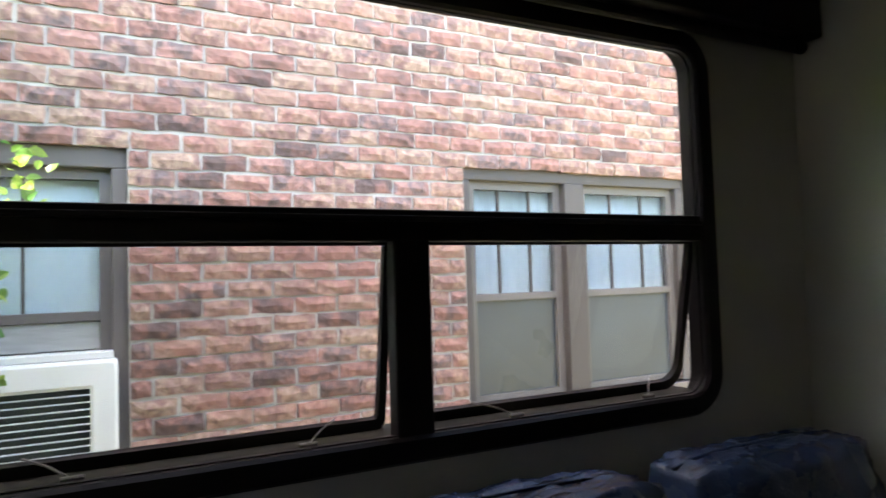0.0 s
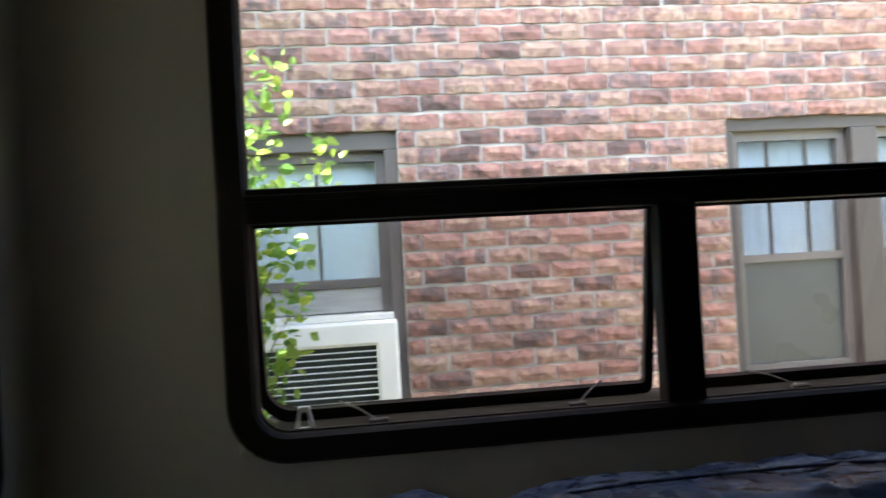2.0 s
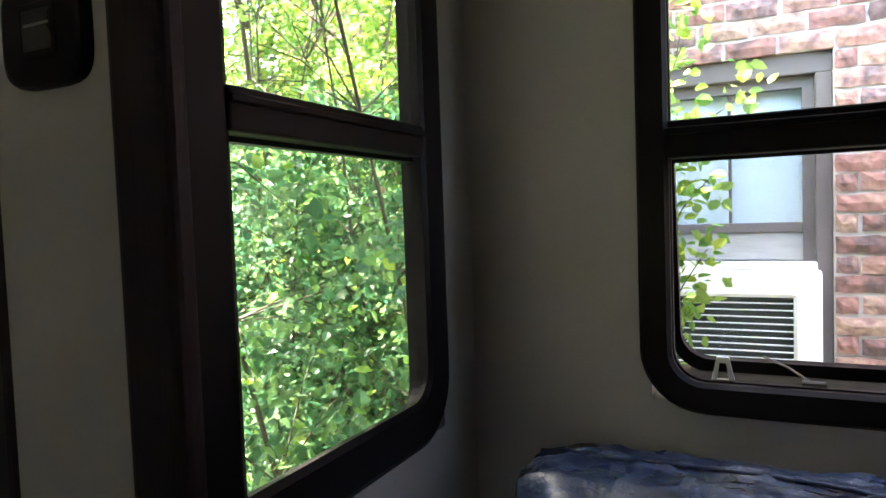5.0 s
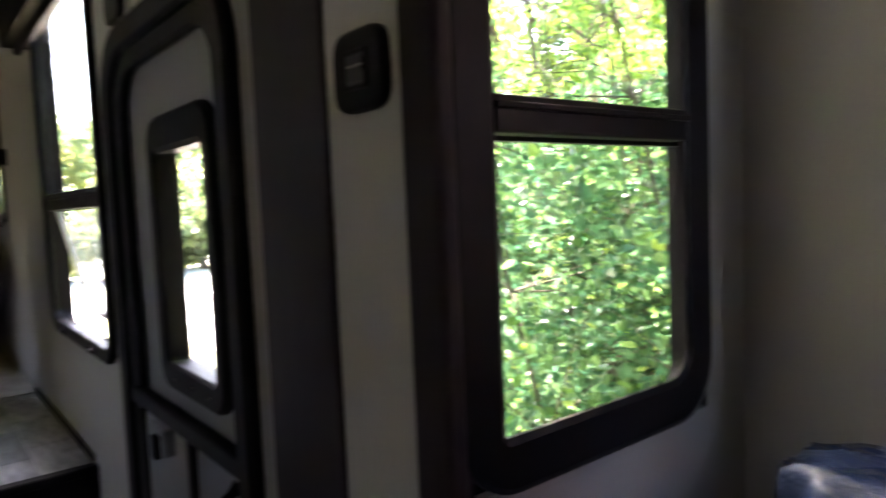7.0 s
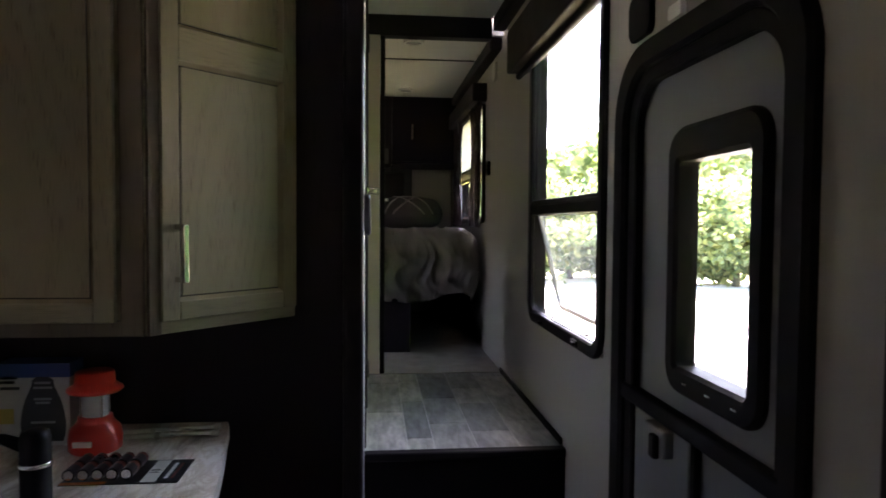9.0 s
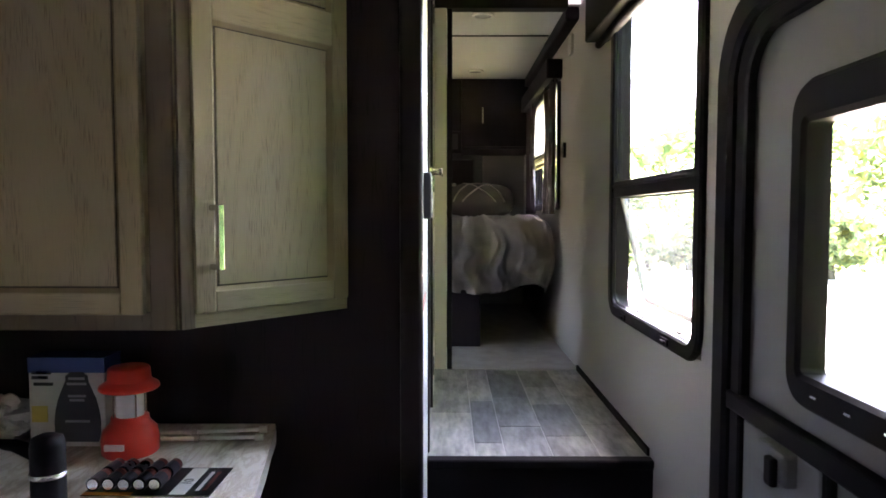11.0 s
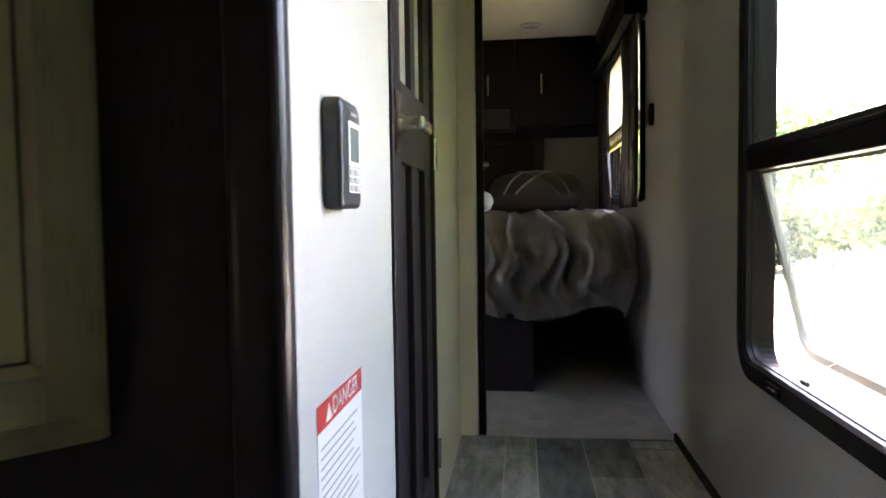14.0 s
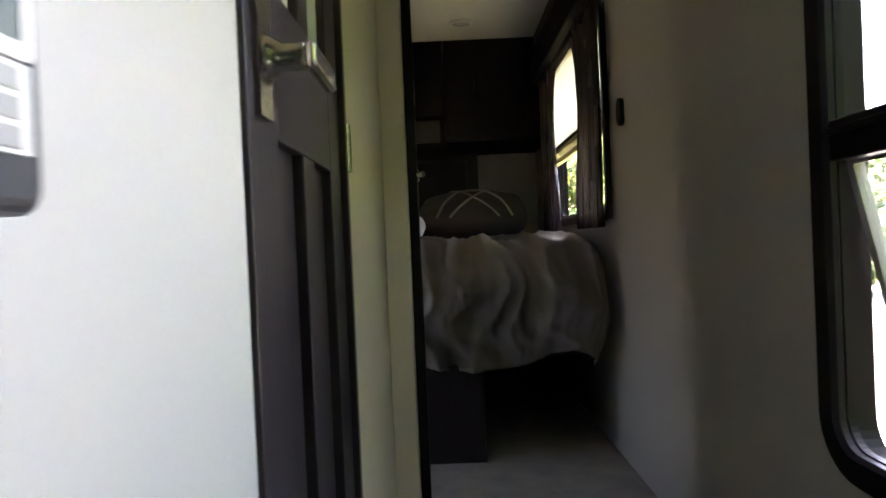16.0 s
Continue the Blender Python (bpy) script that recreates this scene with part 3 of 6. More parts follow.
# ---- windows of the trailer ----
def rv_window(name, axis, inside, room, hole, bar, label, w=0.06, mullions=(), tilt=0.0, low_tint="glass_tint", sash_mat="frame", sill=0.0, e=0.03, deep=0.02, square=False):
    """A black-framed window with a fixed upper pane and one or more lower panes. inside: the wall's room face; room: the side of the room (-1 or 1)."""
    a0, a1, b0, b1 = hole
    th = thing(name, place(axis, inside, (a0 + a1) / 2, b0), label, "window", "", "structure")
    outer = rounded(a0 - w, a1 + w, b0 - w, b1 + w, 0.10, 8)
    inner = rounded(a0, a1, b0, b1, (0.004, 0.05, 0.05, 0.004) if square else 0.05, 8)
    out = inside - room * T
    part("window_frame", ring(axis, inside + room * deep, inside + room * 0.001, outer, inner, deep * 0.4), M["frame"], th)
    part("frame_lip", ring(axis, inside, inside - room * 0.012, rounded(a0 - e, a1 + e, b0 - e, b1 + e, 0.07, 8), rounded(a0 - 0.012, a1 + 0.01, b0 - 0.016, b1, (0.004, 0.05, 0.05, 0.004), 8) if square else rounded(a0 + 0.002, a1 - 0.002, b0 + 0.002, b1 - 0.002, 0.05, 8)), M["frame"], th)
    part("outer_flange", ring(axis, inside - room * 0.013, out - room * 0.012, rounded(a0 - e - 0.003, a1 + e + 0.003, b0 - e - 0.003, b1 + e + 0.003, 0.08, 8), rounded(a0 - e + 0.004, a1 + e - 0.004, b0 - e + 0.004, b1 + e - 0.004, 0.07, 8)), M["frame"], th)
    if e > 0.05:
        part("corner_backing", ring(axis, inside - room * 0.014, inside - room * 0.03, rounded(a0 - e - 0.0037, a1 + e + 0.0037, b0 - e - 0.0037, b1 + e + 0.0037, 0.002, 8), rounded(a0 - e - 0.0032, a1 + e + 0.0032, b0 - e - 0.0032, b1 + e + 0.0032, 0.081, 8)), M["frame"], th)
    z0, z1 = bar
    c0, c1 = sorted((inside + room * 0.012, inside - room * 0.03))

    def bx(a, b, c, d, lo, hi, bev=0.004):
        return box(lo, hi, a, b, c, d, bev) if axis == "x" else box(a, b, lo, hi, c, d, bev)
    bars = bx(a0 - 0.004, a1 + 0.004, z0, z1, c0, c1)
    part("window_bar", bars, M["frame"], th)
    part("bar_ridge", bx(a0 - 0.003, a1 + 0.003, z0 + (z1 - z0) * 0.62, z0 + (z1 - z0) * 0.80, *sorted((inside + room * 0.018, inside + room * 0.008)), 0.002), M["frame"], th)
    if sill:
        part("window_sill", bx(a0 - 0.02, a1 + 0.02, b0 - 0.012, b0 - 0.001, *sorted((inside - room * 0.004, inside - room * sill)), 0.003), M["sill"], th, "dark olive sill ledge")
    gi = inside - room * 0.016
    p = part("pane", slab(axis, gi - 0.002, gi + 0.002, rounded(a0 - e + 0.01, a1 + e - 0.01, z1 - 0.006, b1 + e - 0.01, (0.001, 0.001, 0.05, 0.05), 6)), M["glass"], th)
    p.visible_shadow = False
    xe = e - 0.03 if not tilt else 0.0
    edges = [a0] + [m for pair in mullions for m in pair] + [a1]
    for m0, m1 in mullions:
        part("mullion", bx(m0, m1, b0 - 0.004, z0 + 0.003, c0, c1), M["frame"], th)
    for s0, s1 in zip(edges[::2], edges[1::2]):
        lo_r = (0.06 if s0 == a0 and not square else 0.02, 0.06 if s1 == a1 else 0.02, 0.008, 0.008)
        hinge = Vector(place(axis, inside - room * 0.018, 0, z0 + 0.004))
        turn_axis = Vector((0, 1, 0)) if axis == "x" else Vector((1, 0, 0))
        sgn = (room if axis == "x" else -room)
        rot = Matrix.Translation(hinge) @ Matrix.Rotation(sgn * radians(tilt), 4, turn_axis) @ Matrix.Translation(-hinge)
        cs = inside - room * 0.018
        sash = ring(axis, cs, cs - room * 0.018, rounded(s0 - 0.012 - xe, s1 + 0.012 + xe, b0 - 0.008 - xe, z0 + 0.012, lo_r, 6), rounded(s0 + 0.004 - xe, s1 - 0.004 + xe, b0 + 0.014 - xe, z0 - 0.006, tuple(max(0.004, q - 0.012) for q in lo_r), 6))
        sash.transform(rot)
        f = part("sash", sash, M[sash_mat], th)
        g = slab(axis, cs - room * 0.007, cs - room * 0.011, rounded(s0 + 0.003 - xe, s1 - 0.003 + xe, b0 + 0.009 - xe, z0 - 0.003, tuple(max(0.003, q - 0.01) for q in lo_r), 6))
        g.transform(rot)
        g = part("sash_pane", g, M[low_tint], f)
        g.visible_shadow = False
        if tilt:
            foot = rot @ Vector(place(axis, cs - room * 0.009, 0, b0 + 0.015))
            for fr in (0.22, 0.72):
                aa = s0 + (s1 - s0) * fr
                base = Vector(place(axis, inside - room * 0.02, aa, b0 + 0.003))
                tip = Vector(place(axis, foot[0 if axis == "x" else 1], aa + 0.07 * (1 if fr > 0.5 else -1), foot.z + 0.006))
                arm = tube([base, (base + tip) / 2 + Vector((0, 0, 0.004)), tip], 0.002, 6)
                tube([base - Vector(place(axis, 0, 0.016, 0)), base + Vector(place(axis, 0, 0.016, 0))], 0.005, 8, arm)
                part("stay_arm", arm, M["house_trim_dark"], th, "thin metal stay arm")
    return th


BAR1 = (1.562, 1.622)
w1 = rv_window("window_1", "x", SX, -1, W1, BAR1, "wide black-framed window with two vent panes pushed open", mullions=((-0.528, -0.453),), w=0.05, tilt=10, sill=0.125)
w2 = rv_window("window_2", "y", SY1, -1, W2, (1.578, 1.626), "tall black-framed window in the slide-out's end wall", low_tint="glass", w=0.075, e=0.064, deep=0.012, square=True)
w3 = rv_window("window_3", "x", XR, -1, W3, (1.525, 1.588), "black-framed window beside the entry door, vent pane open", w=0.05, tilt=13, low_tint="glass_hazy", sash_mat="sash_grey")
wb = rv_window("window_5", "x", XR, -1, WB, (1.86, 1.9), "black-framed bedroom window behind curtains", w=0.04)


rv_window("window_6", "x", XL, 1, WL1, (1.24, 1.27), "unseen black-framed street-side window added to light the living room")
rv_window("window_4", "x", XL, 1, WL2, (1.30, 1.33), "black-framed street-side window of the bedroom")

for ly in (2.45, 2.95):
    lk = thing("sash_lock", (XR - 0.02, ly, W3[2] - 0.04), "small black sash lock on the window's lower frame", "lock", "sash locks")
    part("base", box(XR - 0.026, XR - 0.0195, ly - 0.035, ly + 0.035, W3[2] - 0.038, W3[2] - 0.014, 0.003), M["black"], lk)
    part("lever", box(XR - 0.036, XR - 0.0255, ly - 0.028, ly + 0.010, W3[2] - 0.032, W3[2] - 0.020, 0.004), M["black"], lk)

# pull latch on the sill of window 1
latch = tagged(part("window_latch", ring("x", SX + 0.012, SX + 0.02, [(0.177, 1.207), (0.211, 1.207), (0.203, 1.243), (0.185, 1.243)], [(0.185, 1.2075), (0.203, 1.2075), (0.199, 1.234), (0.189, 1.234)]), M["white_plastic"]), "pale plastic pull latch on the window sill", "latch")


# ---- valances ----
def valance(name, x0, x1, y0, y1, z0, z1, label):
    th = thing(name, ((x0 + x1) / 2, (y0 + y1) / 2, z0), label, "valance")
    part("box", box(x0, x1, y0, y1, z0, z1, 0.008), M["black"], th)
    if x1 - x0 < y1 - y0:
        part("roller", tube([(x1 - 0.045, y0 + 0.01, z0 - 0.012), (x1 - 0.045, y1 - 0.01, z0 - 0.012)], 0.016, 12), M["black"], th, "rolled-up dark blind")
    return th


valance("window_valance", SX - 0.10, SX - 0.002, -1.62, 0.60, 2.075, 2.215, "long black roller blind cassette above the wide window")
valance("window_valance", XR - 0.105, XR - 0.002, 2.12, 3.33, 2.20, 2.40, "black valance box above the window by the door")
valance("window_valance", XR - 0.10, XR - 0.002, 4.50, 5.93, 2.28, 2.40, "dark valance box above the bedroom window")


# ---- entry door ----
def entry_door():
    y0, y1, z0, z1 = DOOR
    th = thing("door_1", (XR, (y0 + y1) / 2, z0), "grey entry door with a tall window behind a black screen door frame", "door", "", "structure")
    ro = (0.02, 0.02, 0.20, 0.20)
    part("door_frame", ring("x", XR - 0.028, XR - 0.001, rounded(1.157, 2.065, 0.005, 1.975, ro, 10), rounded(1.222, 1.985, 0.03, 1.905, (0.01, 0.01, 0.15, 0.15), 10), 0.01), M["black"], th)
    part("screen_frame", ring("x", XR - 0.012, XR + 0.012, rounded(1.222, 1.985, 0.03, 1.905, (0.01, 0.01, 0.15, 0.15), 10), rounded(1.252, 1.93, 0.06, 1.862, (0.01, 0.01, 0.12, 0.12), 10), 0.004), M["black"], th)
    part("mid_rail", box(XR - 0.02, XR + 0.012, 1.215, 1.99, 0.985, 1.03, 0.006), M["black"], th)
    part("lower_post", box(XR - 0.004, XR + 0.014, 1.565, 1.59, 0.06, 0.985, 0.004), M["black"], th)
    skin = ring("x", XR + 0.016, XR + 0.05, rounded(1.215, 1.995, 0.02, 1.93, (0.01, 0.01, 0.14, 0.14), 8), rounded(1.345, 1.71, 1.12, 1.655, 0.02, 8))
    part("door_leaf", skin, M["door_grey"], th, "grey moulded door skin")
    wf = ring("x", XR - 0.006, XR + 0.022, rounded(1.313, 1.734, 1.075, 1.722, 0.07, 8), rounded(1.364, 1.690, 1.14, 1.638, 0.012, 8), 0.01)
    f = part("window_frame", wf, M["black"], th, "rounded black plastic window surround")
    part("window_liner", ring("x", XR + 0.02, XR + 0.055, rounded(1.345, 1.71, 1.12, 1.655, 0.015, 6), rounded(1.363, 1.691, 1.139, 1.639, 0.012, 6)), M["black"], th)
    g = part("pane", slab("x", XR + 0.036, XR + 0.04, rounded(1.355, 1.70, 1.13, 1.645, 0.01, 4)), M["glass"], f)
    g.visible_shadow = False
    for y in (1.40, 1.51, 1.62):
        part("clip", box(XR - 0.009, XR - 0.004, y - 0.010, y + 0.010, 1.106, 1.112, 0.001), M["chrome"], f, "small bright clip")
    part("slider_panel", box(XR - 0.002, XR + 0.010, 1.60, 1.925, 0.66, 0.975, 0.004), M["door_grey"], th)
    hd = part("latch_box", box(XR - 0.03, XR + 0.006, 1.68, 1.80, 0.905, 0.975, 0.008), M["door_grey"], th)
    part("latch_lever", box(XR - 0.045, XR - 0.028, 1.70, 1.735, 0.90, 0.96, 0.006), M["black"], hd)
    part("grip", tube([(XR - 0.02, 1.23, 0.80), (XR - 0.06, 1.23, 0.83), (XR - 0.065, 1.23, 0.95), (XR - 0.02, 1.23, 0.98)], 0.016, 8), M["black"], th, "black pull grip", True)


entry_door()

# ---- outdoors ----
GZ = -0.75
structure("ground", box(-300, 300, -300, 300, GZ - 0.2, GZ), M["grass"], "sunlit lawn reaching to the horizon", "ground")
structure("pavement", boxes([(3.6, 14.0, 3.2, 60, GZ - 0.1, GZ + 0.03), (-60, 3.599, 16.0, 20.0, GZ - 0.1, GZ + 0.03)]), M["concrete"], "pale sunlit concrete driveway", "driveway")


# ---- the brick house ----
HXW = 2.975                                  # face of the bricks
PITCH, COURSE = 0.2, 0.0793
BL, BH = 0.188, 0.0665
HOLES = ((-0.087, 0.98, 0.30, 2.076), (-3.27, -1.674, 0.82, 2.083))
HY0, HY1, HZ1 = -7.0, 2.6, 3.9


def brick_mesh(seed):
    """A lumpy clinker brick, front towards -x, 12 front faces."""
    rnd = random.Random(seed)
    nx, nz = 5, 3
    vs, fs = [], []
    for i in range(nx):
        for k in range(nz):
            u, w = i / (nx - 1) - 0.5, k / (nz - 1) - 0.5
            edge = i in (0, nx - 1) or k in (0, nz - 1)
            dx = rnd.uniform(0.0015, 0.005) if edge else rnd.uniform(-0.0095, 0.0)
            vs.append((dx, u * BL + rnd.uniform(-0.004, 0.004), w * BH + rnd.uniform(-0.0038, 0.0038)))
    for i in range(nx - 1):
        for k in range(nz - 1):
            a = i * nz + k
            fs.append((a, a + 1, a + nz + 1, a + nz))
    loop = [i * nz for i in range(nx)] + [(nx - 1) * nz + k for k in range(1, nz)] + [i * nz + nz - 1 for i in range(nx - 2, -1, -1)] + [k for k in range(nz - 2, 0, -1)]
    n0 = len(vs)
    for j in loop:
        vs.append((0.05, vs[j][1], vs[j][2]))
    for j in range(len(loop)):
        q = (j + 1) % len(loop)
        fs.append((loop[j], loop[q], n0 + q, n0 + j))
    return vs, fs


house = thing("house", (HXW + 1.5, -2.2, GZ), "old house of rough red and brown clinker bricks", "house")
hb = boxes(wall_x(HXW + 0.0095, HXW + 0.25, HY0, HY1, GZ, HZ1, [(a, b, c, d) for a, b, c, d in HOLES]))
house_wall = part("wall", hb, M["mortar"], house, "brick wall with pale grey mortar")
part("wall_return", box(HXW + 0.25, 9.0, HY1 - 0.25, HY1, GZ, HZ1), M["brick_far"], house)
part("wall_back", box(8.75, 9.0, HY0, HY1 - 0.25, GZ, HZ1), M["brick_far"], house)
part("wall_end", box(HXW + 0.25, 8.75, HY0, HY0 + 0.25, GZ, HZ1), M["brick_far"], house)
roof = bmesh.new()
rv = [roof.verts.new(p) for p in ((HXW - 0.35, HY0 - 0.3, HZ1), (9.3, HY0 - 0.3, HZ1), (9.3, HY1 + 0.3, HZ1), (HXW - 0.35, HY1 + 0.3, HZ1), (6.1, HY0 - 0.3, HZ1 + 2.2), (6.1, HY1 + 0.3, HZ1 + 2.2))]
for q in ((0, 1, 2, 3), (0, 3, 5, 4), (1, 4, 5, 2), (0, 4, 1), (2, 5, 3)):
    roof.faces.new([rv[i] for i in q])
part("roof", roof, mat("roof_shingle", (0.09, 0.085, 0.08), 0.9, vary=0.25, scale=6), house)

BRICK_MESHES = []
BRICK_DATA = [brick_mesh(s) for s in range(10)]
for s, (vs, fs) in enumerate(BRICK_DATA):
    me = bpy.data.meshes.new("brick_shape")
    me.from_pydata(vs, [], fs)
    me.materials.append(M["brick"])
    BRICK_MESHES.append(me)


def lay_bricks():
    rnd = random.Random(5)
    far_v, far_f = [], []
    near = 0
    rows = int((HZ1 - 0.2 - GZ) / COURSE)
    base = 2.076 + COURSE / 2 - 0.0065 - COURSE * int((2.076 - 0.25) / COURSE)
    for r in range(rows):
        z = base + r * COURSE
        if z > 3.85:
            break
        shift = (0.5 if r % 2 else 0.0) * PITCH + rnd.uniform(-0.012, 0.012)
        spans, y = [], HY0
        for a, b, c, d in sorted(HOLES):
            if c - 0.01 < z < d:
                spans.append((y, a))
                y = b
        spans.append((y, HY1))
        for s0, s1 in spans:
            y = s0 - (shift if s0 == HY0 else (0 if r % 2 else PITCH * 0.5))
            while y < s1 - 0.03:
                a, b = max(y, s0), min(y + PITCH, s1)
                y += PITCH
                if b - a < 0.045:
                    continue
                ln = (b - a - (PITCH - BL)) / BL
                yc, zc = (a + b) / 2, z + rnd.uniform(-0.003, 0.003)
                k = rnd.randrange(10)
                rot = rnd.uniform(-0.02, 0.02)
                dx = rnd.uniform(-0.005, 0.0015)
                if near < 300 and -1.62 < yc < 0.25 and 0.88 < zc < 2.62:
                    ob = new("brick", BRICK_MESHES[k])
                    ob.parent = house_wall
                    ob.matrix_basis = Matrix.Translation((HXW + dx, yc, zc)) @ Matrix.Rotation(rot, 4, "X") @ Matrix.Diagonal((1, ln, 1, 1))
                    near += 1
                else:
                    n = len(far_v)
                    vs, fs = BRICK_DATA[k]
                    cr, sr = math.cos(rot), math.sin(rot)
                    far_v.extend((HXW + dx + p, yc + q * ln * cr - w * sr, zc + q * sr + w * cr) for p, q, w in vs)
                    far_f.extend(tuple(n + i for i in f) for f in fs)
    me = bpy.data.meshes.new("brickwork")
    me.from_pydata(far_v, [], far_f)
    me.materials.append(M["brick_far"])
    ob = new("brickwork", me)
    ob.parent = house_wall
    tagged(ob, kind="stuff")


def sash_window(y0, y1, z0, z1, meet, bars, label, low="glass_dim"):
    """One double-hung sash pair, seen from the trailer."""
    x = HXW + 0.07
    w = part("window", ring("x", x, x + 0.05, rounded(y0, y1, z0, z1, 0.002, 1), rounded(y0 + 0.045, y1 - 0.045, z0 + 0.045, z1 - 0.045, 0.002, 1)), M["house_sash"], house, label)
    part("meeting_rail", box(x + 0.004, x + 0.045, y0 + 0.045, y1 - 0.045, meet - 0.02, meet + 0.02, 0.003), M["house_sash"], w)
    for k in range(1, bars + 1):
        yy = y0 + (y1 - y0) * k / (bars + 1)
        part("glazing_bar", box(x + 0.012, x + 0.03, yy - 0.006, yy + 0.006, meet + 0.02, z1 - 0.045), M["house_trim"], w)
    up = part("upper_pane", box(x + 0.018, x + 0.022, y0 + 0.04, y1 - 0.04, meet + 0.01, z1 - 0.04), M["glass_dim"], w)
    lo = part("lower_pane", box(x + 0.024, x + 0.028, y0 + 0.04, y1 - 0.04, z0 + 0.04, meet - 0.01), M[low], w)
    up.visible_shadow = False
    return w


M["screen"] = mat("insect_screen_glass", (0.05, 0.062, 0.076), 0.3, vary=0.4, scale=2.2, grain=500, bump=0.02)
# paired window
hy0, hy1, hz0, hz1 = HOLES[1]
fr = part("window_casing", boxes([(HXW + 0.03, HXW + 0.16, hy0, hy1, hz1 - 0.07, hz1), (HXW + 0.03, HXW + 0.16, hy0, hy0 + 0.06, hz0, hz1 - 0.07), (HXW + 0.03, HXW + 0.16, hy1 - 0.05, hy1, hz0, hz1 - 0.07), (HXW + 0.02, HXW + 0.16, -2.476, -2.337, hz0, hz1 - 0.07), (HXW - 0.02, HXW + 0.16, hy0, hy1, hz0 - 0.05, hz0)], 0.005), M["house_trim"], house, "taupe painted wooden window casing")
for a, b in ((hy0 + 0.06, -2.476), (-2.337, hy1 - 0.05)):
    sash_window(a, b, hz0, hz1 - 0.07, 1.385, 2, "double-hung window with pale curtain behind", "screen")
    cv = bmesh.new()
    n = 40
    A = [(cv.verts.new((HXW + 0.135 + 0.008 * math.sin(i * 1.3), a + (b - a) * i / n, 1.30)), cv.verts.new((HXW + 0.135 + 0.006 * math.sin(i * 1.3 + 0.4), a + (b - a) * i / n, 2.02))) for i in range(n + 1)]
    for (p, q), (r, s) in zip(A, A[1:]):
        cv.faces.new((p, r, s, q))
    bmesh.ops.solidify(cv, geom=cv.faces[:], thickness=0.003)
    part("net_curtain", cv, M["curtain_white"], house, "pale net curtain", True)
# single window with the air conditioner
ay0, ay1, az0, az1 = HOLES[0]
part("window_casing", boxes([(HXW + 0.03, HXW + 0.16, ay0, ay1, az1 - 0.085, az1), (HXW + 0.03, HXW + 0.16, ay0, ay0 + 0.06, az0, az1 - 0.085), (HXW + 0.03, HXW + 0.16, ay1 - 0.06, ay1, az0, az1 - 0.085), (HXW - 0.02, HXW + 0.16, ay0, ay1, az0 - 0.05, az0)], 0.005), M["house_trim_dark"], house, "taupe painted wooden window casing")
sash_window(ay0 + 0.06, ay1 - 0.06, 1.19, az1 - 0.085, 1.385, 2, "old sash window raised above an air conditioner")
cb = box(HXW + 0.13, HXW + 0.135, ay0, ay1, 1.37, 2.05)
part("net_curtain", cb, M["curtain_white"], house, "pale net curtain")
part("window_board", box(HXW + 0.085, HXW + 0.11, ay0 + 0.06, ay1 - 0.06, 1.25, 1.365, 0.004), mat("weathered_board", (0.33, 0.33, 0.32), 0.8, vary=0.3, scale=6, stretch=(1, 1, 8)), house, "weathered grey board")
part("room_dark", boxes([(HXW + 0.9, HXW + 0.95, HY0 + 0.3, HY1 - 0.3, 0.2, 2.3)]), mat("house_room", (0.35, 0.34, 0.32), 0.9), house)

ac = thing("air_conditioner", (HXW + 0.05, 0.40, 0.70), "white window air conditioner with a dark louvred grille", "air conditioner")
ax0, ax1 = HXW - 0.03, HXW + 0.3
part("casing", ring("x", ax0, ax1, rounded(-0.045, 0.9, 0.56, 1.215, 0.015, 3), rounded(0.055, 0.80, 0.64, 1.105, 0.006, 3), 0.008), M["white_plastic"], ac)
part("grille_back", box(ax0 + 0.05, ax0 + 0.06, 0.05, 0.81, 0.635, 1.11), mat("grille_grey_green", (0.05, 0.06, 0.056), 0.7), ac)
zz = 0.655
while zz < 1.10:
    sl = box(ax0 + 0.012, ax0 + 0.03, 0.055, 0.80, zz - 0.0015, zz + 0.0015)
    part("louvre", sl, M["white_plastic"], ac)
    zz += 0.0283
part("top_rail", box(ax0 + 0.02, ax0 + 0.14, -0.03, 0.9, 1.217, 1.245, 0.004), M["white_plastic"], ac)
part("support", box(ax0 + 0.02, ax1, 0.0, 0.88, 0.35, 0.556, 0.01), M["house_trim"], ac)

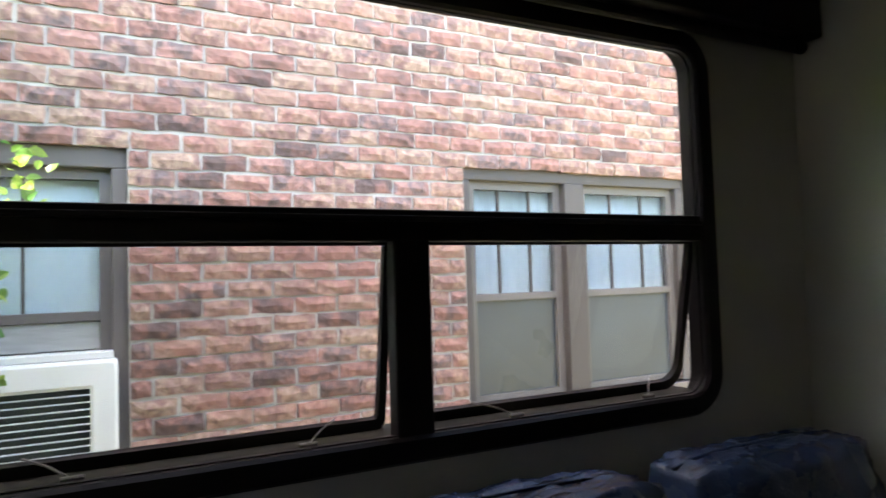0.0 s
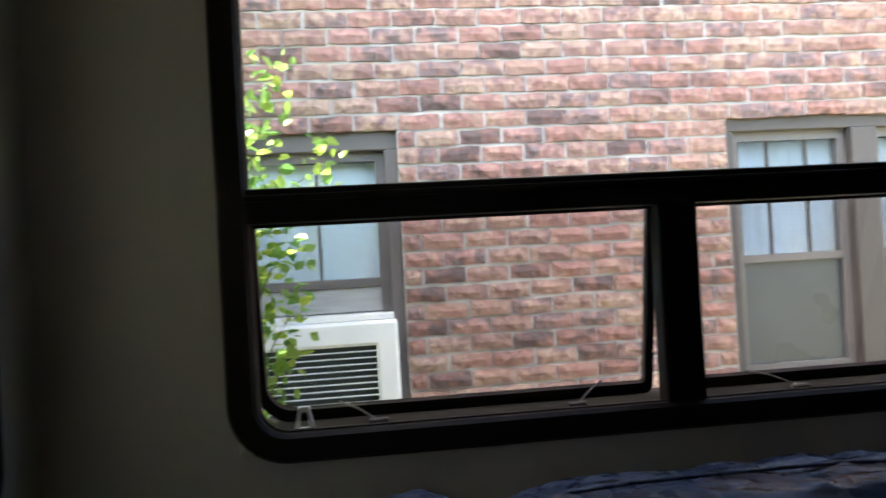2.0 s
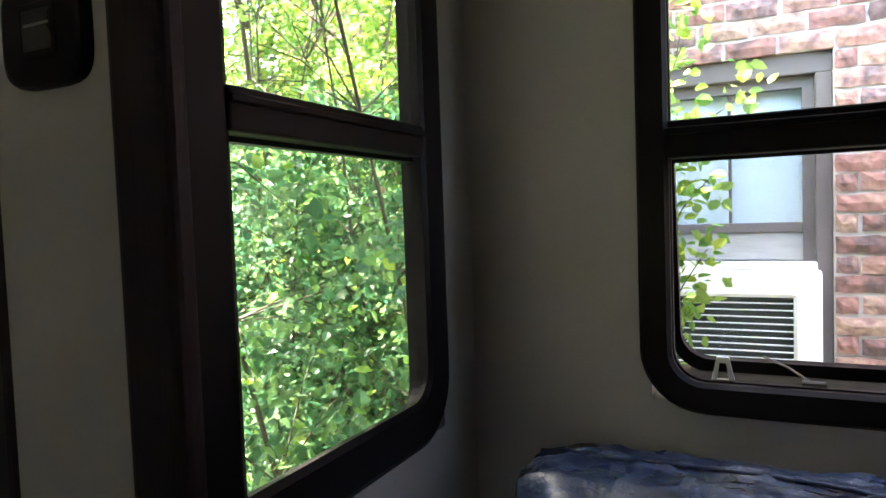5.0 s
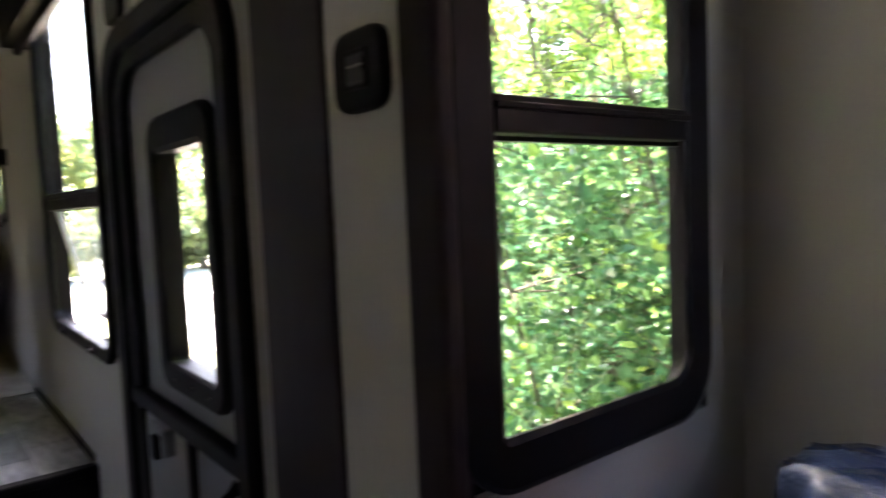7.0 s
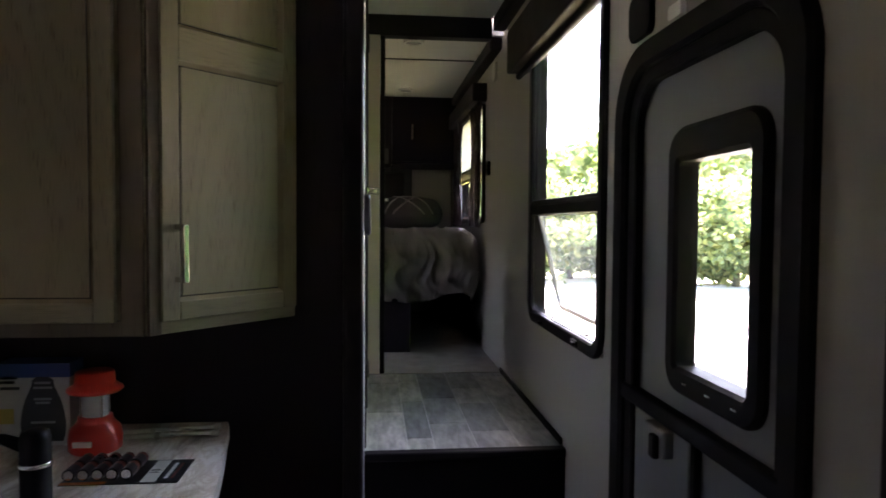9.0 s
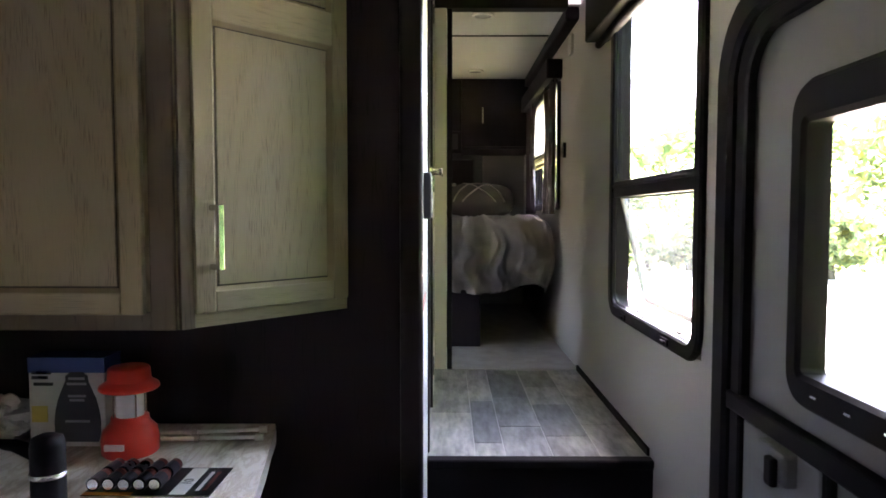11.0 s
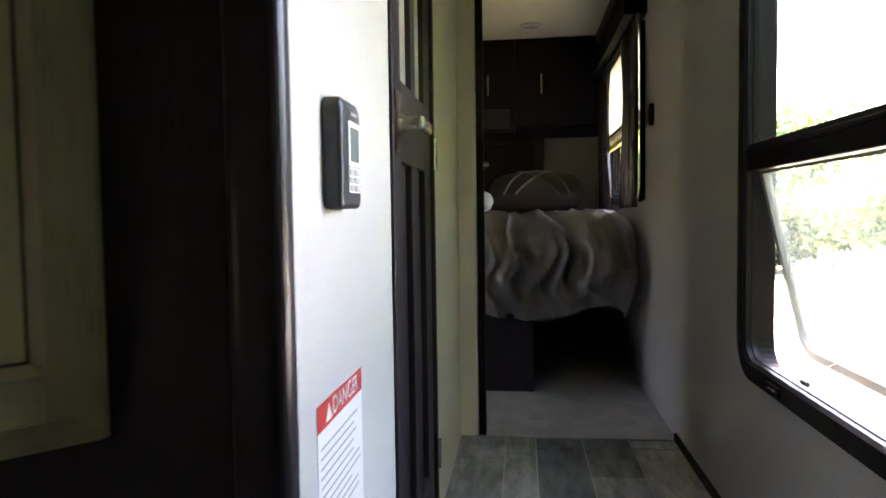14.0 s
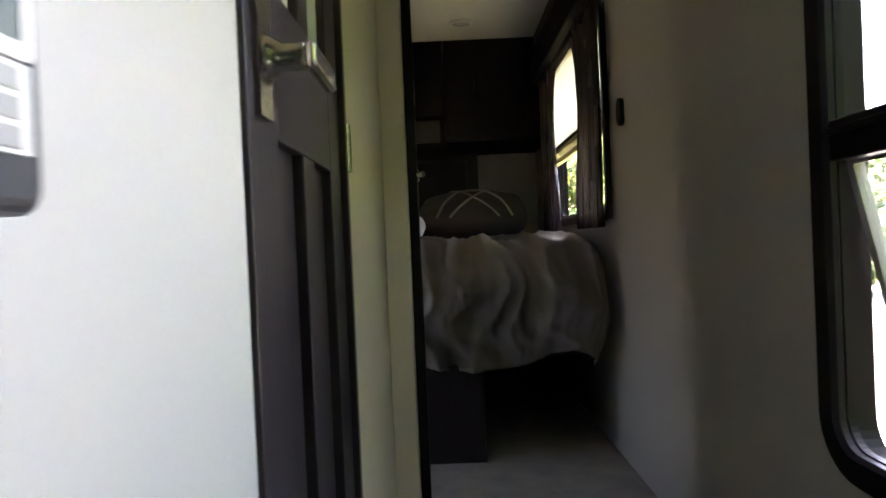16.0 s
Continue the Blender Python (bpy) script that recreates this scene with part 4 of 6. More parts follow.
# ---- kitchen ----
def marble_mat(name):
    """Cream laminate with warm brown clouds and dark veins."""
    m = bpy.data.materials.new(name)
    m.use_nodes = True
    t = m.node_tree
    b = t.nodes["Principled BSDF"]
    tc, mp, mp2 = t.nodes.new("ShaderNodeTexCoord"), t.nodes.new("ShaderNodeMapping"), t.nodes.new("ShaderNodeMapping")
    mp.inputs["Rotation"].default_value, mp.inputs["Scale"].default_value = (0, 0, 0.6), (9, 3.2, 1)
    mp2.inputs["Rotation"].default_value, mp2.inputs["Scale"].default_value = (0, 0, 0.5), (22, 7, 1)
    n1, n2, mx = t.nodes.new("ShaderNodeTexNoise"), t.nodes.new("ShaderNodeTexNoise"), t.nodes.new("ShaderNodeVectorMath")
    for n, k, dist in ((n1, mp, 1.2), (n2, mp2, 2.0)):
        n.inputs["Scale"].default_value, n.inputs["Detail"].default_value, n.inputs["Distortion"].default_value = 1.0, 7, dist
        t.links.new(tc.outputs["Object"], k.inputs[0])
        t.links.new(k.outputs[0], n.inputs["Vector"])
    r1 = ramp(t, n1.outputs[0], ((0.30, (0.20, 0.15, 0.11)), (0.41, (0.48, 0.41, 0.33)), (0.51, (0.76, 0.72, 0.66)), (0.75, (0.82, 0.79, 0.74))))
    r2 = ramp(t, n2.outputs[0], ((0.0, (1, 1, 1)), (0.42, (1, 1, 1)), (0.50, (0.78, 0.73, 0.68)), (0.58, (1, 1, 1)), (1.0, (1, 1, 1))))
    mx.operation = "MULTIPLY"
    t.links.new(r1.outputs[0], mx.inputs[0])
    t.links.new(r2.outputs[0], mx.inputs[1])
    t.links.new(mx.outputs[0], b.inputs["Base Color"])
    b.inputs["Roughness"].default_value = 0.28
    return m


M["counter"] = marble_mat("marbled_laminate")
M["counter_edge"] = mat("pale_edge_band", (0.60, 0.58, 0.54), 0.4, vary=0.05)
M["red"] = mat("red_plastic", (0.62, 0.035, 0.02), 0.35, vary=0.06)
M["box_white"] = mat("printed_carton_white", (0.60, 0.60, 0.55), 0.55, vary=0.08)
M["box_blue"] = mat("printed_carton_blue", (0.03, 0.07, 0.25), 0.5, vary=0.1)
M["box_yellow"] = mat("printed_carton_yellow", (0.55, 0.47, 0.10), 0.5)
M["ink"] = mat("dark_print", (0.013, 0.013, 0.015), 0.3)
M["grey_print"] = mat("grey_print", (0.30, 0.30, 0.29), 0.4)
M["lens"] = mat("frosted_lamp_tube", (0.62, 0.64, 0.66), 0.25)
M["orange"] = mat("orange_print", (0.55, 0.17, 0.02), 0.5)
M["copper"] = mat("copper_wrap", (0.20, 0.06, 0.04), 0.35, metal=0.6)
M["chrome_pull"] = mat("polished_pull", (0.62, 0.60, 0.56), 0.07, metal=1.0, vary=0.05)
M["bag"] = mat("white_plastic_bag", (0.62, 0.62, 0.62), 0.4, vary=0.1)

CA, CB = Vector((-0.899, 1.797)), Vector((-0.586, 2.139))
CU = (CB - CA).normalized()
CL = (CB - CA).length
CAB = Matrix(((CU.x, -CU.y, 0, CA.x), (CU.y, CU.x, 0, CA.y), (0, 0, 1, 0), (0, 0, 0, 1)))


def at_matrix(bm, m):
    bm.transform(m)
    return bm


def bar_handle(parent, m, s, d, z0, z1, material):
    """A square bar pull on a door, standing off its face (-d)."""
    bm = box(s - 0.007, s + 0.007, d - 0.044, d - 0.032, z0, z1, 0.002)
    box(s - 0.006, s + 0.006, d - 0.033, d, z0, z0 + 0.013, 0.002, bm=bm)
    box(s - 0.006, s + 0.006, d - 0.033, d, z1 - 0.013, z1, 0.002, bm=bm)
    part("handle", at_matrix(bm, m), material, parent, "square metal bar pull")


def panel_door(parent, m, s0, s1, z0, z1, rails, handle=None):
    """A framed door in local cabinet space (s along the face, d inwards). rails: (z0, z1) of each cross rail between bottom and top."""
    st = 0.048
    d = part("door", at_matrix(box(s0, s0 + st, -0.02, -0.001, z0, z1, 0.003), m), M["cab"], parent, "whitewashed oak framed door")
    part("stile", at_matrix(box(s1 - st, s1, -0.02, -0.001, z0, z1, 0.003), m), M["cab"], d)
    lows = [(z0, z0 + st)] + list(rails) + [(z1 - st, z1)]
    for a, b in lows:
        part("rail", at_matrix(box(s0 + st, s1 - st, -0.0195, -0.001, a, b, 0.003), m), M["cab_rail"], d)
    for (a, b), (c, e) in zip(lows, lows[1:]):
        p0, p1, bw = s0 + st, s1 - st, 0.009
        for side in range(4):
            o = ((p0, b), (p0, c), (p1, c), (p1, b))
            i = ((p0 + bw, b + bw), (p0 + bw, c - bw), (p1 - bw, c - bw), (p1 - bw, b + bw))
            o2, i2 = o[(side + 1) % 4], i[(side + 1) % 4]
            o1, i1 = o[side], i[side]
            bm = bmesh.new()
            v = [bm.verts.new((q[0], dd, q[1])) for dd, q in ((-0.0175, o1), (-0.0175, o2), (-0.0065, i2), (-0.0065, i1), (-0.002, o1), (-0.002, o2), (-0.002, i2), (-0.002, i1))]
            for f in ((0, 1, 2, 3), (7, 6, 5, 4), (0, 4, 5, 1), (3, 2, 6, 7), (1, 5, 6, 2), (0, 3, 7, 4)):
                bm.faces.new([v[k] for k in f])
            part("bead", at_matrix(bm, m), M["cab_bead"], d)
        part("panel", at_matrix(box(p0 + bw + 0.004, p1 - bw - 0.004, -0.009, -0.0045, b + bw + 0.004, c - bw - 0.004), m), M["cab"], d)
        # dark backing paints the shade in the groove round the panel
        part("panel_back", at_matrix(box(p0 + bw + 0.0003, p1 - bw - 0.0003, -0.0044, -0.002, b + bw + 0.0003, c - bw - 0.0003), m), M["groove_shade"], d, "dark backing that paints the panel groove's shade")
    if handle:
        bar_handle(d, m, handle[0], -0.02, handle[1], handle[2], M["chrome_pull"])
    return d


def wall_cabinets():
    z0, z1 = 1.206, 2.63
    th = thing("corner_cabinet", (CA.x + 0.15, CA.y + 0.2, z0), "angled whitewashed oak wall cabinet with a closed framed door", "cabinet")
    bm = bmesh.new()
    pts = [(CA.x, CA.y), (CB.x, CB.y), (CB.x, 2.148), (CA.x, 2.148)]
    slab("z", z0, z1, pts, bm)
    part("body", bm, M["cab"], th)
    part("face_stile", at_matrix(box(0.001, 0.034, -0.012, 0.0, z0, z1, 0.003), CAB), M["cab_edge"], th, "taupe wooden face frame")
    part("face_rail", at_matrix(box(0.034, CL - 0.002, -0.003, 0.0, z0, z0 + 0.035, 0.001), CAB), M["cab_rail"], th)
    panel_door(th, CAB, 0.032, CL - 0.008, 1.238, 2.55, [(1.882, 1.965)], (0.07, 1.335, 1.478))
    for k, (a, b) in enumerate(((-1.40, -0.901), (-1.93, -1.402))):
        t2 = thing("wall_cabinet", ((a + b) / 2, 1.9, z0), "whitewashed oak wall cabinet with a framed door", "cabinet", "wall cabinets")
        part("body", box(a, b, 1.80, 2.148, z0, z1), M["cab"], t2)
        part("face_frame", box(b - 0.055, b, 1.788, 1.80, z0, z1, 0.003), M["cab_edge"], t2)
        part("bottom_rail", box(a, b - 0.055, 1.791, 1.80, z0, z0 + 0.04, 0.002), M["cab_edge"], t2)
        m2 = Matrix.Translation((a, 1.79, 0))
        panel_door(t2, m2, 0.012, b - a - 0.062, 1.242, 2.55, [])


wall_cabinets()

base = thing("base_cabinet", (-1.37, 1.8, 0), "dark espresso base cabinet under the counter", "cabinet")
part("body", box(-1.94, -0.83, 1.50, 2.145, 0.0, 0.853, 0.004), M["dark"], base)
part("toe_kick", box(-1.94, -0.85, 1.485, 1.499, 0.10, 0.845, 0.003), M["dark"], base)

CT = 0.89
ct = thing("countertop", (-1.35, 1.8, CT), "marble-look laminate countertop with a rounded end", "countertop")
outline = [(-1.945, 2.146), (-0.782, 2.146), (-0.768, 2.09), (-0.752, 1.98), (-0.73, 1.85), (-0.708, 1.70), (-0.695, 1.57), (-0.70, 1.50), (-0.73, 1.45), (-0.78, 1.43), (-1.945, 1.43)]
part("slab", slab("z", CT - 0.034, CT, outline), M["counter"], ct)
edge = bmesh.new()
for (a, b), (c, d) in zip(outline[1:-1], outline[2:]):
    e = Vector((c - a, d - b, 0)).normalized()
    nrm = Vector((-e.y, e.x, 0)) * 0.002
    q = [edge.verts.new((a, b, CT - 0.035)), edge.verts.new((c, d, CT - 0.035)), edge.verts.new((c, d, CT - 0.001)), edge.verts.new((a, b, CT - 0.001))]
    for v in q:
        v.co += nrm
    edge.faces.new(q)
bmesh.ops.solidify(edge, geom=edge.faces[:], thickness=0.0015)
part("edge_band", edge, M["counter_edge"], ct, "pale edge band")


def rod(a, b):
    a, b = Vector(a), Vector(b)
    d = (b - a).normalized()
    th = thing("tension_rod", a, "white adjustable tension rod lying on the counter", "rod", "tension rods")
    mid = a.lerp(b, 0.45)
    part("outer_tube", tube([a + d * 0.012, mid], 0.0065, 10), M["white_plastic"], th, "", True)
    part("inner_tube", tube([mid, b - d * 0.012], 0.005, 10), M["white_plastic"], th, "", True)
    for p, q in ((a, a + d * 0.018), (b - d * 0.02, b), (mid - d * 0.012, mid)):
        part("end_cap", tube([p, q], 0.009, 10), M["counter_edge"], th)


rod((-1.10, 2.030, CT + 0.009), (-0.785, 2.072, CT + 0.009))
rod((-1.06, 1.992, CT + 0.009), (-0.778, 2.012, CT + 0.009))


def lantern(x, y):
    th = thing("camping_lantern", (x, y, CT), "small red plastic camping lantern standing on the counter", "lantern")
    b = part("base", lathe([(0.058, 0.0), (0.064, 0.006), (0.065, 0.035), (0.060, 0.06), (0.048, 0.072), (0.043, 0.08), (0.042, 0.09), (0.030, 0.091)], (x, y, CT), 32), M["red"], th, "", True)
    part("emblem", box(x - 0.03, x + 0.015, y - 0.069, y - 0.062, CT + 0.026, CT + 0.04, 0.001), M["box_white"], b, "pale oblong emblem")
    part("globe", lathe([(0.030, 0.088), (0.031, 0.09), (0.031, 0.15), (0.030, 0.152)], (x, y, CT), 28), M["lens"], th, "frosted lamp tube", True)
    for k in range(4):
        a = radians(45 + 90 * k)
        part("wire_guard", tube([(x + 0.037 * math.cos(a), y + 0.037 * math.sin(a), CT + 0.088), (x + 0.037 * math.cos(a), y + 0.037 * math.sin(a), CT + 0.155)], 0.002, 6), M["metal"], th)
    part("cap", lathe([(0.040, 0.15), (0.062, 0.153), (0.068, 0.158), (0.066, 0.165), (0.052, 0.174), (0.049, 0.178), (0.047, 0.203), (0.042, 0.208), (0.01, 0.209)], (x, y, CT), 32), M["red"], th, "", True)


lantern(-1.070, 1.925)


def lamp_carton():
    x0, x1, y0, y1, h = -1.335, -1.150, 1.965, 2.045, 0.218
    th = thing("lantern_carton", ((x0 + x1) / 2, (y0 + y1) / 2, CT), "white and blue printed carton showing a dark lantern", "box")
    part("carton", box(x0, x1, y0, y1, CT, CT + h, 0.002), M["box_white"], th)
    part("blue_band", boxes([(x0 - 0.001, x1 + 0.001, y0 - 0.0012, y1 + 0.001, CT + h - 0.036, CT + h + 0.001)]), M["box_blue"], th, "blue printed top band")
    part("yellow_patch", box(x0 + 0.006, x0 + 0.045, y0 - 0.0012, y0 - 0.0004, CT + 0.06, CT + 0.10), M["box_yellow"], th)
    for k, (a, b, z) in enumerate(((0.008, 0.055, 0.178), (0.008, 0.048, 0.166), (0.012, 0.06, 0.15))):
        part("print_bar", box(x0 + a, x0 + b, y0 - 0.0012, y0 - 0.0004, CT + z, CT + z + 0.008), M["ink"], th)
    prof = [(0.050, 0.0), (0.056, 0.02), (0.057, 0.05), (0.053, 0.08), (0.045, 0.11), (0.034, 0.135), (0.028, 0.15), (0.027, 0.163), (0.015, 0.172)]
    loop = [(x0 + 0.118 + r, CT + 0.012 + z) for r, z in prof] + [(x0 + 0.118 - r, CT + 0.012 + z) for r, z in prof[::-1]]
    pic = part("lantern_picture", slab("y", y0 - 0.0016, y0 - 0.0004, loop), M["ink"], th, "printed picture of a dark lantern")
    for z, r in ((0.165, 0.020), (0.152, 0.024), (0.122, 0.022), (0.112, 0.018), (0.060, 0.030)):
        part("picture_band", box(x0 + 0.118 - r, x0 + 0.118 + r, y0 - 0.0022, y0 - 0.0017, CT + z, CT + z + 0.006), M["grey_print"], pic)


lamp_carton()


def faucet(x, y):
    th = thing("faucet", (x, y, CT), "black kitchen faucet body with a side lever", "faucet")
    part("body", lathe([(0.034, 0.0), (0.034, 0.01), (0.029, 0.016), (0.029, 0.155), (0.026, 0.17), (0.012, 0.176)], (x, y, CT), 24), M["black"], th, "", True)
    part("collar", lathe([(0.0295, 0.10), (0.031, 0.101), (0.031, 0.108), (0.0295, 0.109)], (x, y, CT), 24), M["chrome"], th, "bright metal collar", True)
    part("lever", tube([(x - 0.02, y, CT + 0.14), (x - 0.06, y, CT + 0.155), (x - 0.115, y - 0.01, CT + 0.165)], [0.014, 0.011, 0.006], 10), M["black"], th, "", True)


faucet(-1.03, 1.53)


def battery_pack(x, y):
    th = thing("battery_pack", (x, y, CT), "card-backed blister pack of ten copper-topped batteries", "battery pack")
    part("card", box(x - 0.13, x + 0.13, y - 0.075, y + 0.075, CT, CT + 0.002), M["ink"], th, "black printed card")
    part("orange_stripe", box(x - 0.129, x - 0.03, y - 0.0745, y - 0.06, CT + 0.002, CT + 0.0026), M["orange"], th)
    part("white_label", box(x + 0.045, x + 0.078, y - 0.07, y + 0.07, CT + 0.002, CT + 0.0027), M["box_white"], th)
    for k in range(2):
        part("print_bar", box(x + 0.092 + 0.014 * k, x + 0.100 + 0.014 * k, y - 0.05, y + 0.05, CT + 0.002, CT + 0.0027), M["box_white" if k == 0 else "copper"], th)
    for r in range(2):
        for k in range(5):
            bx, by = x - 0.115 + 0.0315 * k, y - 0.055 + 0.062 * r
            c = part("battery", tube([(bx, by, CT + 0.0165), (bx, by + 0.036, CT + 0.0165)], 0.0142, 14), M["ink"], th, "", False)
            part("copper_end", tube([(bx, by + 0.036, CT + 0.0165), (bx, by + 0.05, CT + 0.0165)], 0.0142, 14), M["copper"], c)
            part("terminal", tube([(bx, by - 0.0015, CT + 0.0165), (bx, by, CT + 0.0165)], 0.011, 14), M["chrome"], c)
    tx = bpy.data.curves.new("count_text", "FONT")
    tx.body, tx.size, tx.extrude = "10", 0.03, 0.0002
    ob = new("count_text", tx)
    ob.parent = th
    ob.matrix_parent_inverse = Matrix.Translation(-th.location)
    ob.matrix_basis = pose(x + 0.07, y - 0.02, CT + 0.0029, 0, 0, 90)
    tx.materials.append(M["ink"])


battery_pack(-0.925, 1.75)

bag = bmesh.new()
bmesh.ops.create_icosphere(bag, subdivisions=4, radius=1.0)
for v in bag.verts:
    n = 1 + 0.30 * noise.noise(v.co * 2.2) + 0.14 * noise.noise(v.co * 6)
    v.co = Vector((-1.46 + v.co.x * 0.11 * n, 1.99 + v.co.y * 0.08 * n, CT + max(0.0, 0.055 + v.co.z * 0.062 * n)))
tagged(part("plastic_bag", bag, M["bag"], None, "", False), "crumpled white plastic bag lying on the counter", "bag")

# ---- hall ----
M["lcd"] = mat("lcd_grey", (0.16, 0.19, 0.18), 0.25, vary=0.04)
M["label_red"] = mat("label_red", (0.50, 0.03, 0.03), 0.5, vary=0.04)
M["label_white"] = mat("label_white", (0.70, 0.69, 0.68), 0.5, vary=0.03)
M["frosted"] = mat("frosted_glass_panel", (0.42, 0.43, 0.36), 0.3, vary=0.05)
M["door_dark"] = wood_mat("dark_stained_door", (0.011, 0.008, 0.0095), (0.022, 0.017, 0.019), 0.42, stretch=(14, 14, 0.8), bump=0.35, spec=0.22)


def text_on_wall(body, size, x, y, z, material, parent, slant=0):
    """Raised lettering on the hall's inner wall, read from the hall (along +y)."""
    tx = bpy.data.curves.new("lettering", "FONT")
    tx.body, tx.size, tx.extrude, tx.align_x, tx.align_y = body, size, 0.0003, "CENTER", "CENTER"
    ob = new("lettering", tx)
    tx.materials.append(material)
    ob.parent = parent
    ob.matrix_parent_inverse = Matrix.Translation(-parent.location)
    ob.matrix_basis = pose(x, y, z, 90, 0, 90)
    return ob


def thermostat():
    y0, y1, z0, z1 = 2.268, 2.362, 1.443, 1.576
    th = thing("thermostat", (HX, 2.318, z0), "black wall thermostat with a grey screen and pale buttons", "thermostat")
    x0, x1 = HX + 0.001, HX + 0.0235
    b = bmesh.new()
    loops = [[b.verts.new((x, *q)) for q in rounded(y0 + i, y1 - i, z0 + i, z1 - i * 1.6, (0.008, 0.008, 0.014, 0.014), 6)] for x, i in ((x0, 0), (x1 - 0.006, 0), (x1 - 0.003, 0.0012), (x1 - 0.001, 0.003), (x1, 0.0055))]
    for A, B in zip(loops, loops[1:]):
        for i in range(len(A)):
            j = (i + 1) % len(A)
            b.faces.new((A[i], A[j], B[j], B[i]))
    b.faces.new(loops[0]), b.faces.new(loops[-1])
    part("case", b, M["thermo"], th)
    part("bezel", ring("x", x1 + 0.0012, x1 - 0.001, rounded(y0 + 0.030, y1 - 0.008, z0 + 0.052, z1 - 0.026, 0.004, 4), rounded(y0 + 0.035, y1 - 0.013, z0 + 0.058, z1 - 0.033, 0.003, 4)), M["label_white"], th, "pale screen surround")
    part("screen", box(x1 - 0.001, x1 + 0.0006, y0 + 0.035, y1 - 0.013, z0 + 0.058, z1 - 0.033), M["lcd"], th, "grey display")
    part("button_field", box(x1 - 0.001, x1 + 0.0008, y0 + 0.032, y1 - 0.010, z0 + 0.020, z0 + 0.051, 0.0004), M["label_white"], th)
    for i in range(2):
        for k in range(3):
            a, c = y0 + 0.0345 + 0.0235 * i, z0 + 0.0215 + 0.0098 * k
            part("button", box(x1, x1 + 0.0018, a, a + 0.0195, c, c + 0.0078, 0.0008), M["grey_print"], th)
    part("print_bar", box(x1, x1 + 0.0004, y0 + 0.045, y1 - 0.02, z1 - 0.018, z1 - 0.014), M["grey_print"], th)


thermostat()


def danger_label():
    y0, y1, z0, z1 = 2.222, 2.43, 0.99, 1.218
    th = thing("warning_label", (HX, 2.326, z0), "white warning sticker with a red danger header on the hall wall", "label")
    x = HX + 0.001
    part("sheet", box(HX + 0.0002, x, y0, y1, z0, z1), M["label_white"], th)
    part("header", box(x, x + 0.0003, y0, y1, z1 - 0.032, z1), M["label_red"], th, "red header strip")
    text_on_wall("DANGER", 0.031, x + 0.0007, (y0 + y1) / 2 + 0.018, z1 - 0.016, M["label_white"], th)
    tri = slab("x", x + 0.0003, x + 0.0009, [(y0 + 0.03, z1 - 0.027), (y0 + 0.058, z1 - 0.027), (y0 + 0.044, z1 - 0.005)])
    part("triangle", tri, M["label_white"], th)
    rnd = random.Random(3)
    for k in range(15):
        z = z1 - 0.055 - 0.0115 * k
        part("print_line", box(x, x + 0.0003, y0 + 0.012, y1 - 0.014 - rnd.uniform(0, 0.06), z, z + 0.003), M["grey_print"], th)


danger_label()


